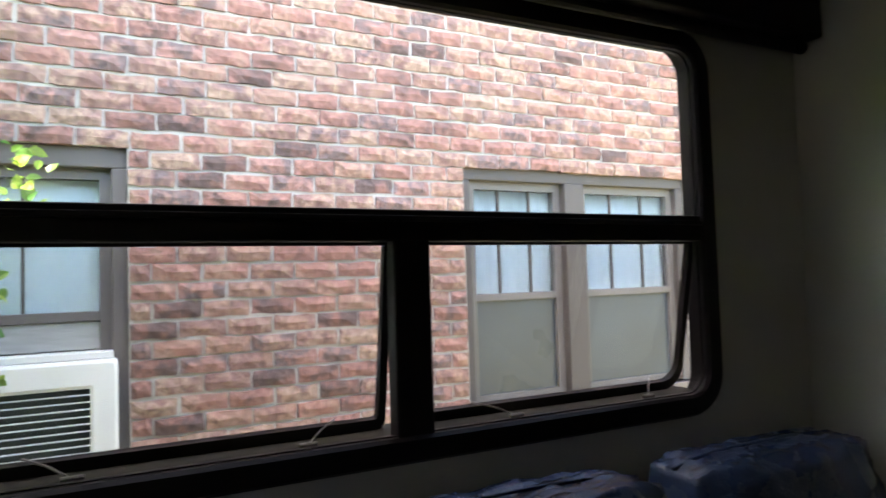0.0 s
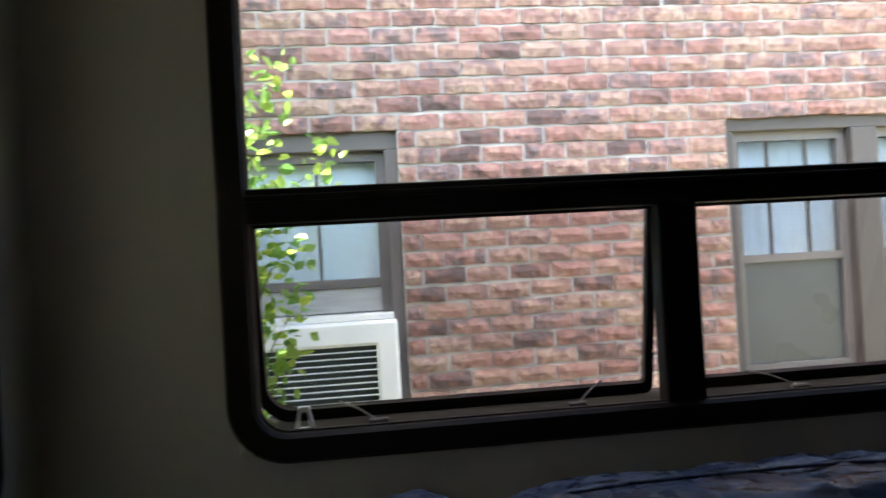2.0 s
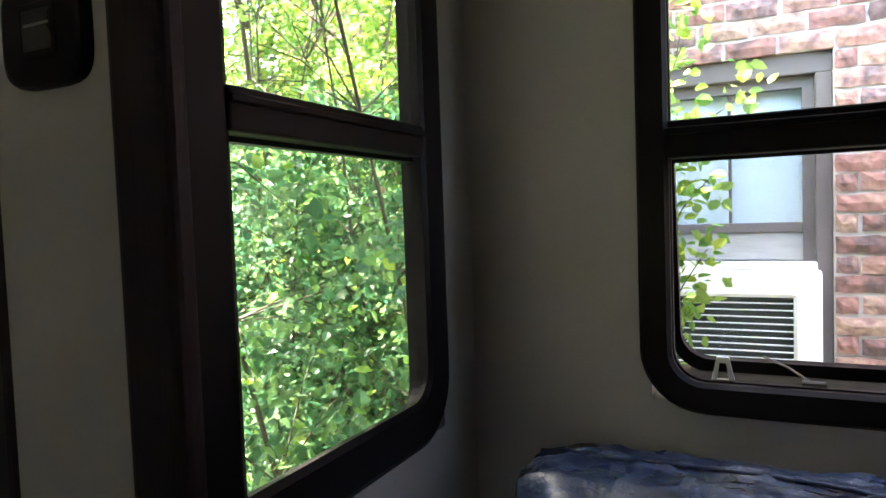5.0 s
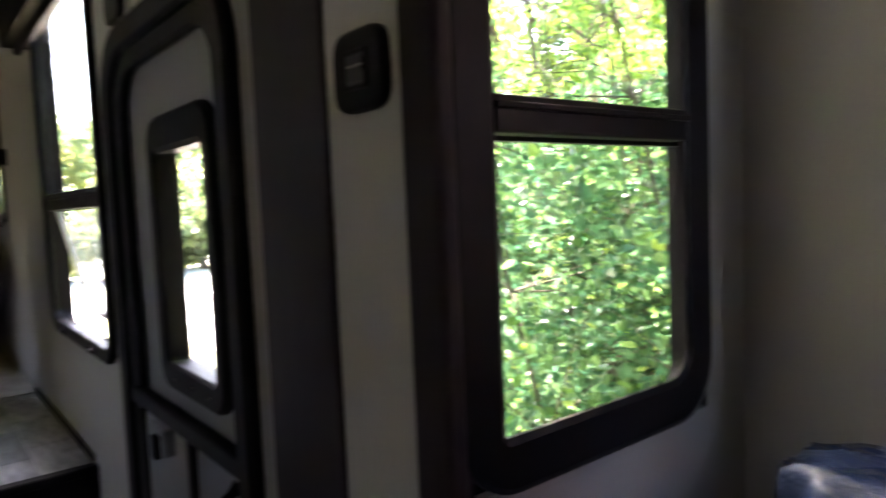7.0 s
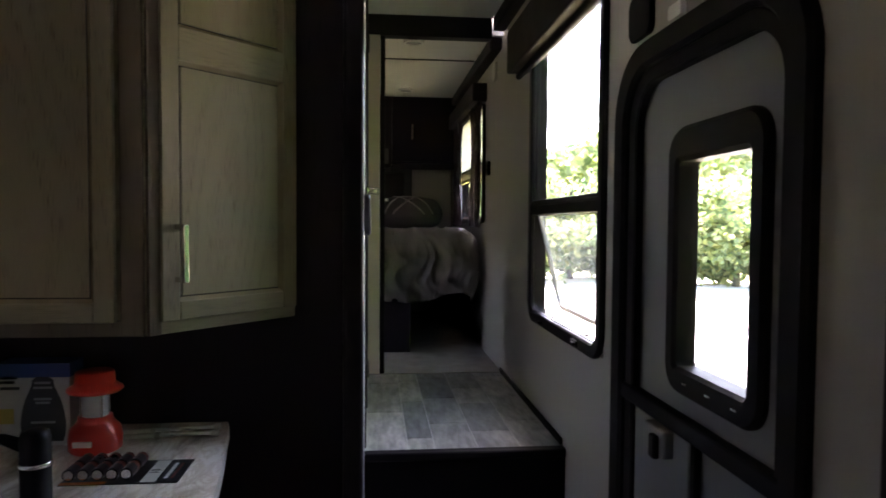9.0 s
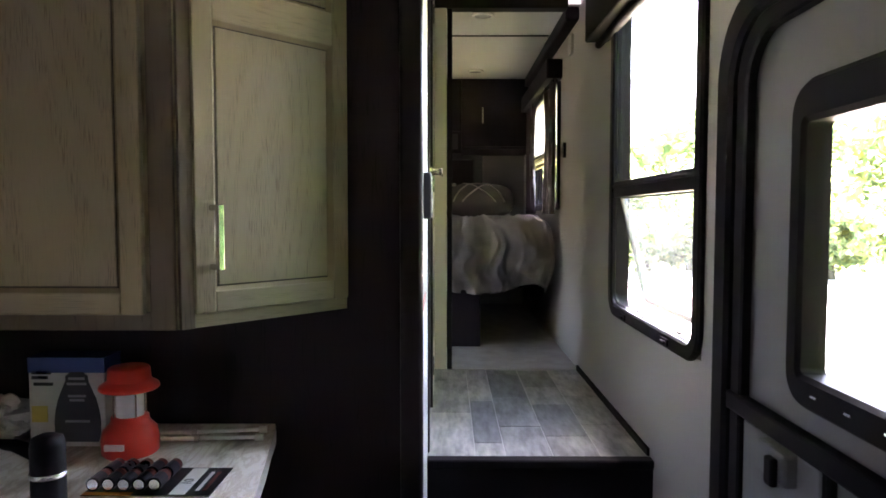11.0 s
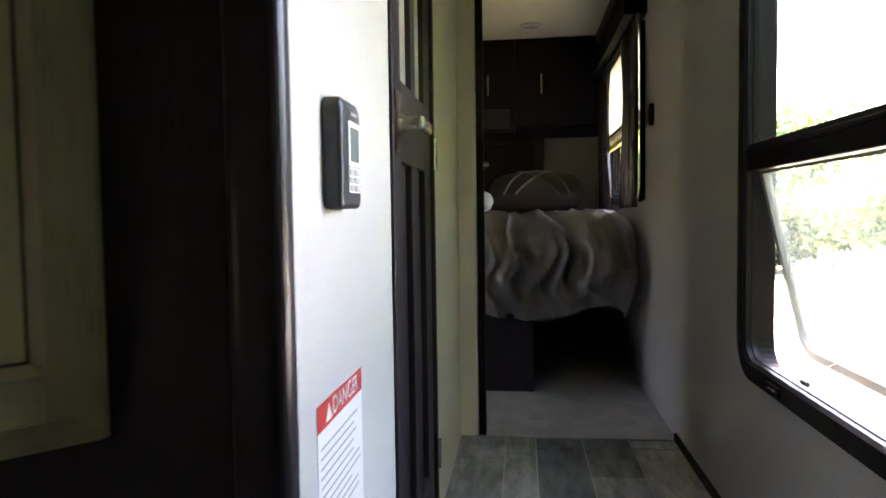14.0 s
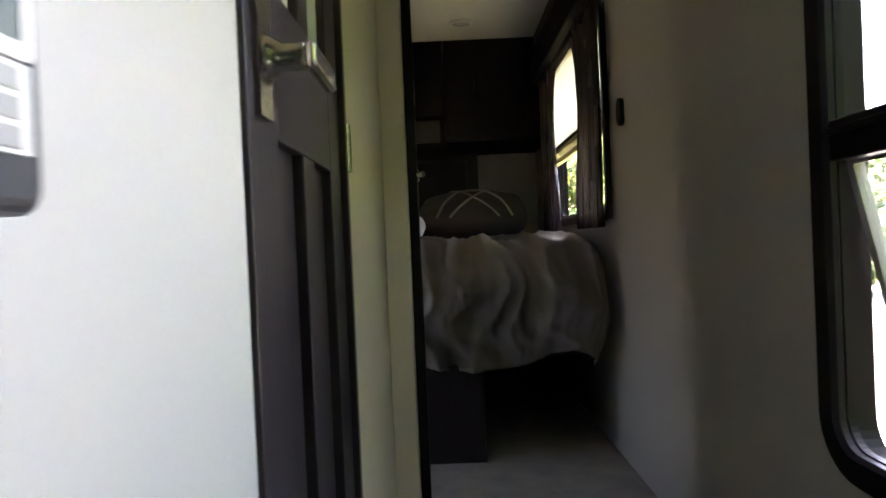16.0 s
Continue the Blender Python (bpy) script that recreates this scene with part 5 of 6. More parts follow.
def bath_door():
    y0, y1, z0, z1 = BD
    th = thing("door_2", (HX, (y0 + y1) / 2, z0), "closed dark-stained bathroom door with frosted upper panes", "door", "", "structure")
    x0, x1 = HX - 0.038, HX - 0.004
    part("door_frame", boxes([(HX - 0.045, HX + 0.006, y0, y0 + 0.02, z0, z1), (HX - 0.045, HX + 0.006, y1 - 0.02, y1, z0, z1), (HX - 0.045, HX + 0.006, y0 + 0.02, y1 - 0.02, z1 - 0.02, z1)], 0.002), M["door_dark"], th)
    a, b = y0 + 0.024, y1 - 0.024
    ST = 0.115
    d = part("stile", box(x0, x1, a, a + ST, z0 + 0.01, z1 - 0.024, 0.002), M["door_dark"], th)
    part("stile", box(x0, x1, b - ST + 0.02, b, z0 + 0.01, z1 - 0.024, 0.002), M["door_dark"], th)
    ia, ib = a + ST, b - ST + 0.02
    md = (ia + ib) / 2
    part("mid_stile", box(x0, x1, md - 0.035, md + 0.035, z0 + 0.16, 1.54, 0.002), M["door_dark"], th)
    part("mid_stile", box(x0, x1, md - 0.03, md + 0.03, 1.70, z1 - 0.14, 0.002), M["door_dark"], th)
    for c, e in ((z0 + 0.01, z0 + 0.16), (1.54, 1.70), (z1 - 0.14, z1 - 0.024)):
        part("rail", box(x0, x1, ia, ib, c, e, 0.002), M["door_dark"], th)
    for p, q in ((ia, md - 0.035), (md + 0.035, ib)):
        part("panel", box(x0 + 0.006, x1 - 0.014, p, q, z0 + 0.16, 1.54), M["door_dark"], th)
    for p, q in ((ia, md - 0.03), (md + 0.03, ib)):
        part("frosted_pane", box(x0 + 0.008, x1 - 0.012, p, q, 1.70, z1 - 0.14), M["frosted"], th, "pale frosted pane")
    # lever handle with a shaped back plate
    hz, hy = 1.607, a + 0.055
    pl = bmesh.new()
    prof = [(0.022, -0.056), (0.021, -0.046), (0.02, -0.03), (0.026, -0.012), (0.026, 0.012), (0.02, 0.03), (0.03, 0.05), (0.034, 0.062)]
    loop = [(hy + r, hz + z) for r, z in prof] + [(hy - r, hz + z) for r, z in prof[::-1]]
    slab("x", x1, x1 + 0.006, loop, pl)
    h = part("handle", pl, M["metal"], th, "brushed metal lever handle")
    part("boss", at_matrix(lathe([(0.026, 0.0), (0.02, 0.008), (0.013, 0.02), (0.012, 0.05), (0.004, 0.052)], (0, 0, 0), 20), Matrix.Translation((x1 + 0.004, hy, hz)) @ Matrix.Rotation(radians(90), 4, "Y")), M["metal"], h, "", True)
    part("lever", at_matrix(box(-0.007, 0.006, -0.014, 0.105, -0.012, 0.012, 0.005, 3), Matrix.Translation((x1 + 0.05, hy, hz))), M["metal"], h)
    for z in (0.80, 1.59, 2.30):
        part("hinge", tube([(HX + 0.006, y1 + 0.001, z - 0.04), (HX + 0.006, y1 + 0.001, z + 0.04)], 0.006, 8), M["metal"], th, "pale metal hinge")


bath_door()

catch = thing("door_catch", (-0.292, 3.945, 1.60), "small bright catch on the bedroom jamb", "catch")
part("plate", box(-0.2915, -0.288, 3.93, 3.96, 1.595, 1.625, 0.001), M["chrome"], catch)
part("knob", tube([(-0.289, 3.925, 1.61), (-0.275, 3.915, 1.61)], 0.008, 10), M["chrome"], catch)


def wall_plate(name, y0, y1, z0, z1, label, category, r=0.024, bars=True, material="black", XR=XR, t=0.016):
    th = thing(name, (XR, (y0 + y1) / 2, z0), label, category)
    b = slab("x", XR - 0.001, XR - t, rounded(y0, y1, z0, z1, r, 6))
    bmesh.ops.bevel(b, geom=[e for e in b.edges if all(abs(v.co.x - (XR - t)) < 1e-5 for v in e.verts)], offset=0.004, segments=3, affect="EDGES")
    part("plate", b, M[material], th)
    if bars:
        cy, cz, w = (y0 + y1) / 2, (z0 + z1) / 2, (y1 - y0)
        part("recess", box(XR - t - 0.002, XR - t + 0.0005, cy - w * 0.24, cy + w * 0.24, cz - 0.028, cz + 0.028, 0.001), M["thermo"], th)
        for dz, f in ((-0.012, 0.16), (0.0, 0.2), (0.012, 0.14)):
            part("print_bar", box(XR - t - 0.0026, XR - t - 0.0019, cy - w * f, cy + w * f, cz + dz - 0.0012, cz + dz + 0.0012), M["grey_print"], th)
    return th




def control_panel(y0, y1, z0, z1, x):
    """A bulging black plate with a recessed square display."""
    cy, cz, hw, hh = (y0 + y1) / 2, (z0 + z1) / 2, (y1 - y0) / 2, (z1 - z0) / 2
    th = thing("control_panel", (x, cy, z0), "black rounded control panel with a small dark display on the wall", "panel")

    def bulge(f, p=4.2, n=48):
        out = []
        for i in range(n):
            a = 2 * math.pi * i / n
            c, d = math.cos(a), math.sin(a)
            out.append((cy + f * hw * math.copysign(abs(c) ** (2 / p), c), cz + f * hh * math.copysign(abs(d) ** (2 / p), d)))
        return out
    bm = bmesh.new()
    loops = [[bm.verts.new((xx, *q)) for q in bulge(f)] for f, xx in ((1.0, x), (1.0, x - 0.006), (0.96, x - 0.010), (0.88, x - 0.0115))]
    for A, B in zip(loops, loops[1:]):
        for i in range(len(A)):
            j = (i + 1) % len(A)
            bm.faces.new((A[i], A[j], B[j], B[i]))
    bm.faces.new(loops[0]), bm.faces.new(loops[-1])
    part("plate", bm, M["black"], th)
    part("display_frame", ring("x", x - 0.0135, x - 0.011, rounded(cy - hw * 0.46, cy + hw * 0.46, cz - hh * 0.48, cz + hh * 0.48, 0.003, 3), rounded(cy - hw * 0.36, cy + hw * 0.36, cz - hh * 0.36, cz + hh * 0.36, 0.002, 3), 0.0008), M["black"], th, "raised square surround")
    part("display", box(x - 0.0125, x - 0.0112, cy - hw * 0.36, cy + hw * 0.36, cz - hh * 0.36, cz + hh * 0.36), M["ink"], th)
    for dz, f, m in ((0.004, 0.30, "grey_print"), (-0.012, 0.24, "thermo")):
        part("print_bar", box(x - 0.0130, x - 0.0124, cy - hw * f, cy + hw * f, cz + dz - 0.001, cz + dz + 0.001), M[m], th)


control_panel(0.571, 0.669, 1.595, 1.681, FX + 0.0042)
wall_plate("wall_speaker", 1.84, 1.99, 1.995, 2.12, "black rounded plate on the wall above the entry door", "panel", bars=False)
wall_plate("door_sticker", 1.66, 1.73, 1.985, 2.02, "small pale sticker above the entry door", "sticker", 0.004, False, "label_white")
wall_plate("wall_switch", 4.355, 4.405, 1.79, 1.88, "small black switch plate on the bedroom wall", "switch", 0.02, False)
wall_plate("wall_detector", 4.15, 4.25, 2.35, 2.46, "small pale detector on the bedroom wall", "detector", 0.02, False, "wall_light")

# ---- bedroom ----
M["duvet"] = mat("silver_grey_duvet", (0.43, 0.40, 0.385), 0.34, metal=0.45, vary=0.16, scale=5, grain=150, bump=0.35, stretch=(0.6, 0.6, 3.2), spec=0.7)
M["pillow_dark"] = mat("taupe_pillow", (0.042, 0.035, 0.034), 0.85, vary=0.1, grain=150, bump=0.2)
M["pillow_light"] = mat("pale_pillow", (0.50, 0.47, 0.43), 0.8, vary=0.08, grain=150, bump=0.2)
M["braid"] = mat("pale_braid", (0.20, 0.18, 0.17), 0.8)
M["curtain"] = mat("dark_taupe_curtain", (0.08, 0.062, 0.062), 0.26, vary=0.15, scale=6, grain=220, bump=0.1, stretch=(1, 1, 0.3))
M["head"] = mat("grey_headboard_border", (0.035, 0.032, 0.033), 0.6, vary=0.1)


def blind_mat():
    m = bpy.data.materials.new("pleated_blind")
    m.use_nodes = True
    t = m.node_tree
    tr, mx = t.nodes.new("ShaderNodeBsdfTranslucent"), t.nodes.new("ShaderNodeMixShader")
    t.nodes["Principled BSDF"].inputs["Base Color"].default_value = (0.70, 0.68, 0.52, 1)
    t.nodes["Principled BSDF"].inputs["Roughness"].default_value = 0.8
    tr.inputs[0].default_value = (0.66, 0.64, 0.46, 1)
    mx.inputs[0].default_value = 0.6
    t.links.new(t.nodes["Principled BSDF"].outputs[0], mx.inputs[1])
    t.links.new(tr.outputs[0], mx.inputs[2])
    t.links.new(mx.outputs[0], t.nodes["Material Output"].inputs[0])
    return m


def bed():
    x0, x1, yf = -1.22, 0.365, 4.58
    th = thing("bed", ((x0 + x1) / 2, 5.5, FLOOR2), "raised bed on a dark platform under a rumpled grey duvet", "bed")
    part("platform", box(-1.18, -0.11, 4.545, 6.5, FLOOR2 + 0.002, 0.98, 0.006), M["dark"], th)
    part("platform_deck", box(-1.2, 0.27, 4.66, 6.5, 0.982, 1.03, 0.006), M["dark"], th)
    part("mattress", box(-1.2, 0.28, 4.66, 6.45, 1.032, 1.33, 0.05, 4), M["pillow_light"], th)
    # duvet: hem, front drop, rolled edge, top; the same round the window side
    bm = bmesh.new()
    nu, nv = 190, 130
    grid = []
    for i in range(nu + 1):
        u = x0 - 0.02 + (x1 + 0.07 - x0) * i / nu          # along the foot edge, then down the side
        col = []
        for k in range(nv + 1):
            low = 0.41 - 0.13 * min(1, max(0, (u + 0.05) / 0.45)) ** 2.0
            s = -low + (6.15 - yf + low) * k / nv          # along the length; negative hangs over the foot
            side = max(0.0, u - (x1 - 0.10))
            xx, dz = u, 0.0
            if side > 0:
                a = min(side / 0.12, 1.0) * math.pi / 2
                xx = x1 - 0.10 + 0.085 * math.sin(a)
                dz = -0.085 * (1 - math.cos(a)) - max(0.0, side - 0.12)
            fr = max(0.0, 0.10 - s)
            yy, ez = yf + s, 0.0
            if fr > 0:
                a = min(fr / 0.15, 1.0) * math.pi / 2
                yy = yf + 0.10 - 0.11 * math.sin(a)
                ez = -0.10 * (1 - math.cos(a)) - max(0.0, fr - 0.15) * 0.96
            z = 1.405 + dz + ez
            hang = min(1.0, fr / 0.2)
            f1 = noise.noise(Vector((u * 5.5 + 1.4 * s, s * 1.6, 1.7)))
            f2 = noise.noise(Vector((u * 13 + 2.2 * noise.noise(Vector((u * 2, s * 3, 4))), s * 3.2, 6.1)))
            f3 = noise.noise(Vector((u * 30 + 5 * s, s * 9, 2.2)))
            w = u + 0.42 * s + 0.16 * noise.noise(Vector((u * 1.7, s * 2.3, 8.3))) + 0.13 * noise.noise(Vector((u * 4.5, s * 6.0, 2.9)))
            r1 = 1 - abs(noise.noise(Vector((w * 3.6, s * 0.8, 3.3))))
            r2 = 1 - abs(noise.noise(Vector((w * 7.5, s * 1.9, 5.1))))
            fold = 0.024 * f1 + 0.050 * (r1 ** 5 - 0.3) + 0.036 * (r2 ** 6 - 0.3) + 0.032 * (0.28 - abs(f2)) + 0.015 * (0.3 - abs(f3))
            yy -= hang * (fold * 1.3 + 0.075 * math.sin(min(1, fr / 0.5) * math.pi))
            xx -= 0.11 * max(0.0, (fr - 0.22) / 0.25) ** 1.6 * min(1.0, max(0.0, (u + 0.05) / 0.4))
            z += (1 - hang) * fold * 0.6 + 0.02 * math.exp(-((s - 0.25) / 0.3) ** 2) + hang * 0.03 * noise.noise(Vector((u * 4, 3.1, 0)))
            if side > 0.12:
                xx = min(xx + 0.02 * f1, XR - 0.012)
            col.append(bm.verts.new((xx, yy, z)))
        grid.append(col)
    for i in range(nu):
        for k in range(nv):
            bm.faces.new((grid[i][k], grid[i + 1][k], grid[i + 1][k + 1], grid[i][k + 1]))
    bmesh.ops.solidify(bm, geom=bm.faces[:], thickness=0.018)
    part("duvet", bm, M["duvet"], th, "rumpled silver-grey duvet hanging over the foot", True)
    hb = part("headboard", ring("y", 6.47, 6.545, rounded(-1.15, 0.0, 1.0, 2.02, 0.01, 2), rounded(-1.07, -0.08, 1.05, 1.94, 0.01, 2), 0.006), M["head"], th, "grey-bordered dark headboard")
    part("inset", box(-1.07, -0.08, 6.49, 6.545, 1.05, 1.94), M["dark"], hb)


bed()


def pillow(x, y, z, w, h, d, tilt, material, label, stripes=False):
    th = thing("pillow", (x, y, z), label, "pillow", "pillows on the bed")
    m = Matrix.Translation((x, y, z + h * 0.46)) @ Matrix.Rotation(radians(tilt), 4, "X")
    bm = bmesh.new()
    n = 22
    sides = []
    for sg in (-1, 1):
        g = [[None] * (n + 1) for _ in range(n + 1)]
        for i in range(n + 1):
            for k in range(n + 1):
                u, v = 2 * i / n - 1, 2 * k / n - 1
                puff = (max(0, 1 - abs(u) ** 2.6) * max(0, 1 - abs(v) ** 2.6)) ** 0.55
                pull = 1 - 0.05 * (1 - puff) - 0.13 * u * u * v * v
                g[i][k] = bm.verts.new((u * w / 2 * pull, sg * (0.006 + d / 2 * puff) + 0.006 * noise.noise(Vector((u * 3, v * 3, x * 9 + sg))), v * h / 2 * pull))
        for i in range(n):
            for k in range(n):
                bm.faces.new((g[i][k], g[i + 1][k], g[i + 1][k + 1], g[i][k + 1]))
        sides.append(g)
    A, B = sides
    rim = lambda g: [g[i][0] for i in range(n)] + [g[n][k] for k in range(n)] + [g[i][n] for i in range(n, 0, -1)] + [g[0][k] for k in range(n, 0, -1)]
    ra, rb = rim(A), rim(B)
    for i in range(len(ra)):
        j = (i + 1) % len(ra)
        bm.faces.new((ra[i], ra[j], rb[j], rb[i]))
    bm.transform(m)
    part("cover", bm, material, th, "", True)
    if stripes:
        def on_cover(a, c):
            u, v = 2 * a / w, 2 * c / h
            puff = (max(0, 1 - abs(u) ** 2.6) * max(0, 1 - abs(v) ** 2.6)) ** 0.55
            return m @ Vector((a, -(0.007 + d / 2 * puff), c))
        for pts in (((-0.20, -0.12), (-0.15, 0.0), (-0.07, 0.10), (0.0, 0.13), (0.07, 0.10), (0.15, 0.0), (0.20, -0.12)), ((-0.13, -0.13), (-0.04, -0.02), (0.05, 0.08), (0.12, 0.13)), ((0.13, -0.13), (0.04, -0.02), (-0.05, 0.08), (-0.12, 0.13))):
            line = [Vector(p).lerp(Vector(q), k / 5) for p, q in zip(pts, pts[1:]) for k in range(5)] + [Vector(pts[-1])]
            part("braid", tube([on_cover(p.x, p.y) for p in line], 0.007, 6), M["braid"], th, "pale braid pattern")


pillow(-0.07, 5.80, 1.40, 0.62, 0.36, 0.19, -55, M["pillow_dark"], "taupe pillow with a pale braided pattern", True)
pillow(-0.78, 5.95, 1.40, 0.60, 0.31, 0.19, -60, M["pillow_dark"], "plain taupe pillow leaning on the headboard")
pillow(-0.48, 5.30, 1.41, 0.34, 0.20, 0.11, -70, M["pillow_light"], "small pale cushion lying on the duvet")


def overhead():
    y, z0, z1 = 5.90, 1.985, CEIL2 - 0.003
    for k, (a, b, hx) in enumerate(((-0.20, XR - 0.003, -0.03), (-0.80, -0.202, -0.37), (-1.94, -0.802, -1.2))):
        th = thing("overhead_cabinet", ((a + b) / 2, 6.2, z0), "dark espresso overhead cabinet above the bed with a metal pull", "cabinet", "overhead cabinets")
        low = z0 if k == 0 else z0 - 0.03
        part("body", box(a, b, y + 0.02, YF - 0.002, low, z1, 0.003), M["dark_dimmed"], th)
        d = part("door", box(a + 0.008, b - 0.008, y, y + 0.018, (z0 + 0.02) if k == 0 else 2.13, z1 - 0.02, 0.004), M["dark_dimmed"], th)
        h = box(hx - 0.007, hx + 0.007, y - 0.034, y - 0.024, 2.19, 2.32, 0.002)
        box(hx - 0.007, hx + 0.007, y - 0.026, y, 2.19, 2.202, bm=h)
        box(hx - 0.007, hx + 0.007, y - 0.026, y, 2.308, 2.32, bm=h)
        part("handle", h, M["metal"], d, "pale metal bar pull")
        if k:
            part("shelf_front", box(a + 0.008, b - 0.03, y + 0.004, y + 0.018, 1.985, 2.11, 0.004), M["head"], th, "grey open shelf front")


overhead()


def curtain(y0, y1, lean, label):
    th = thing("curtain", (XR - 0.04, (y0 + y1) / 2, 1.45), label, "curtain", "bedroom curtains")
    bm = bmesh.new()
    n, m = 60, 14
    g = []
    for i in range(n + 1):
        col = []
        for k in range(m + 1):
            f, h = i / n, k / m
            pinch = 1 - 0.22 * math.sin(math.pi * min(1, (1 - h) * 1.25)) * (1 if lean else 0.7)
            yy = (y0 + (y1 - y0) * f * pinch) if lean > 0 else (y1 - (y1 - y0) * (1 - f) * pinch)
            xx = XR - 0.045 - 0.018 * math.sin(f * 34 + 0.6 * math.sin(h * 4)) - 0.006 * math.sin(f * 11)
            col.append(bm.verts.new((xx, yy, 1.455 + (2.30 - 1.455) * h)))
        g.append(col)
    for i in range(n):
        for k in range(m):
            bm.faces.new((g[i][k], g[i + 1][k], g[i + 1][k + 1], g[i][k + 1]))
    bmesh.ops.solidify(bm, geom=bm.faces[:], thickness=0.003)
    part("fabric", bm, M["curtain"], th, "", True)


curtain(4.50, 4.97, 1, "dark taupe curtain gathered beside the bedroom window")
curtain(5.40, 5.92, -1, "dark taupe curtain hanging at the window's far side")

bl = thing("pleated_blind", (XR - 0.01, 5.27, 1.80), "pale pleated blind half lowered in the bedroom window", "blind")
bm = bmesh.new()
cols = []
for k in range(45):
    z = 2.27 - k * 0.0102
    xx = XR - 0.008 - (0.014 if k % 2 else 0.0)
    cols.append((bm.verts.new((xx, WB[0] - 0.01, z)), bm.verts.new((xx, WB[1] + 0.01, z))))
for (a, b), (c, d) in zip(cols, cols[1:]):
    bm.faces.new((a, b, d, c))
bmesh.ops.solidify(bm, geom=bm.faces[:], thickness=0.001)
part("pleats", bm, blind_mat(), bl)
part("bottom_bar", box(XR - 0.03, XR - 0.004, WB[0] - 0.01, WB[1] + 0.01, 1.795, 1.818, 0.003), mat("yellowed_bar", (0.55, 0.50, 0.18), 0.5), bl)

for x, y in ((-0.12, 4.15), (-0.10, 5.62)):
    dl = thing("ceiling_light", (x, y, CEIL2), "small round unlit ceiling light", "ceiling light", "bedroom ceiling lights")
    part("rim", lathe([(0.062, -0.001), (0.062, -0.012), (0.05, -0.016), (0.048, -0.004)], (x, y, CEIL2), 28), M["white_plastic"], dl, "", True)
    part("lens", lathe([(0.048, -0.003), (0.047, -0.010), (0.02, -0.012)], (x, y, CEIL2), 28), M["lens"], dl, "", True)

# ---- slide-out sofa ----
def cushion(x0, x1, y0, y1, z0, z1, puff, name, parent, n=34):
    """A padded leather block with crowned faces, soft creases and a seam."""
    bm = bmesh.new()
    bmesh.ops.create_cube(bm, size=2.0)
    bmesh.ops.subdivide_edges(bm, edges=bm.edges[:], cuts=n, use_grid_fill=True)
    for v in bm.verts:
        p = v.co.copy()
        q = Vector([math.copysign(abs(c) ** 0.85, c) for c in p])
        r = 1 - 0.10 * (max(0, abs(p.x) - 0.6) * max(0, abs(p.z) - 0.6) + max(0, abs(p.y) - 0.75) * max(0, abs(p.z) - 0.6) + max(0, abs(p.x) - 0.6) * max(0, abs(p.y) - 0.75)) * 6
        p = p * r
        crown = (1 - abs(p.y) ** 4) * 0.5
        w = noise.noise(Vector((p.x * 2.2, p.y * 5 + y0 * 7, p.z * 2.5))) * 0.6 + noise.noise(Vector((p.x * 6, p.y * 13 + y0 * 3, p.z * 6))) * 0.35
        v.co = Vector(((x0 + x1) / 2 + p.x * (x1 - x0) / 2 * (1 + puff * crown), (y0 + y1) / 2 + p.y * (y1 - y0) / 2, (z0 + z1) / 2 + p.z * (z1 - z0) / 2 * (1 + puff * 0.25 * crown)))
        v.co += Vector((0.4, 0, 1)) * w * 0.010
        fold = 1 - abs(noise.noise(Vector((p.x * 2.5, p.y * 9 + y0 * 5 + 1.5 * noise.noise(p * 3), p.z * 2.0))))
        fine = 1 - abs(noise.noise(Vector((p.x * 6, p.y * 20 + y0, p.z * 5 + 3))))
        v.co += Vector((-0.5, 0, 1)) * (0.0065 * (fold ** 6 - 0.3) + 0.0035 * (fine ** 5 - 0.3))
    return part(name, bm, M["leather"], parent, "", True)


def sofa():
    th = thing("sofa", (0.62, -0.53, SZ0), "black leather sofa with padded back cushions under the wide window", "sofa")
    part("base", box(0.27, 1.03, -1.47, 0.455, SZ0 + 0.06, SZ0 + 0.30, 0.02), M["leather"], th)
    for x, y in ((0.33, -1.42), (0.33, 0.41), (0.98, -1.42), (0.98, 0.41)):
        part("foot", box(x - 0.025, x + 0.025, y - 0.025, y + 0.025, SZ0 + 0.001, SZ0 + 0.06, 0.004), M["black"], th)
    for a, b in ((-0.085, 0.49), (-0.935, -0.115), (-1.56, -0.97)):
        cushion(0.26, 0.80, max(a, -1.47) + 0.005, min(b, 0.455) - 0.005, SZ0 + 0.30, SZ0 + 0.46, 0.06, "seat", th)
        c = cushion(0.84, 1.055, a + 0.005, b - 0.005, SZ0 + 0.44, 1.105, 0.05, "backrest", th)
        pts = [(0.955 + 0.0, a + 0.03 + (b - a - 0.06) * i / 12, 1.112 - 0.02 * abs(2 * i / 12 - 1) ** 4) for i in range(13)]
        part("piping", tube(pts, 0.004, 6), M["leather"], c, "", True)


sofa()

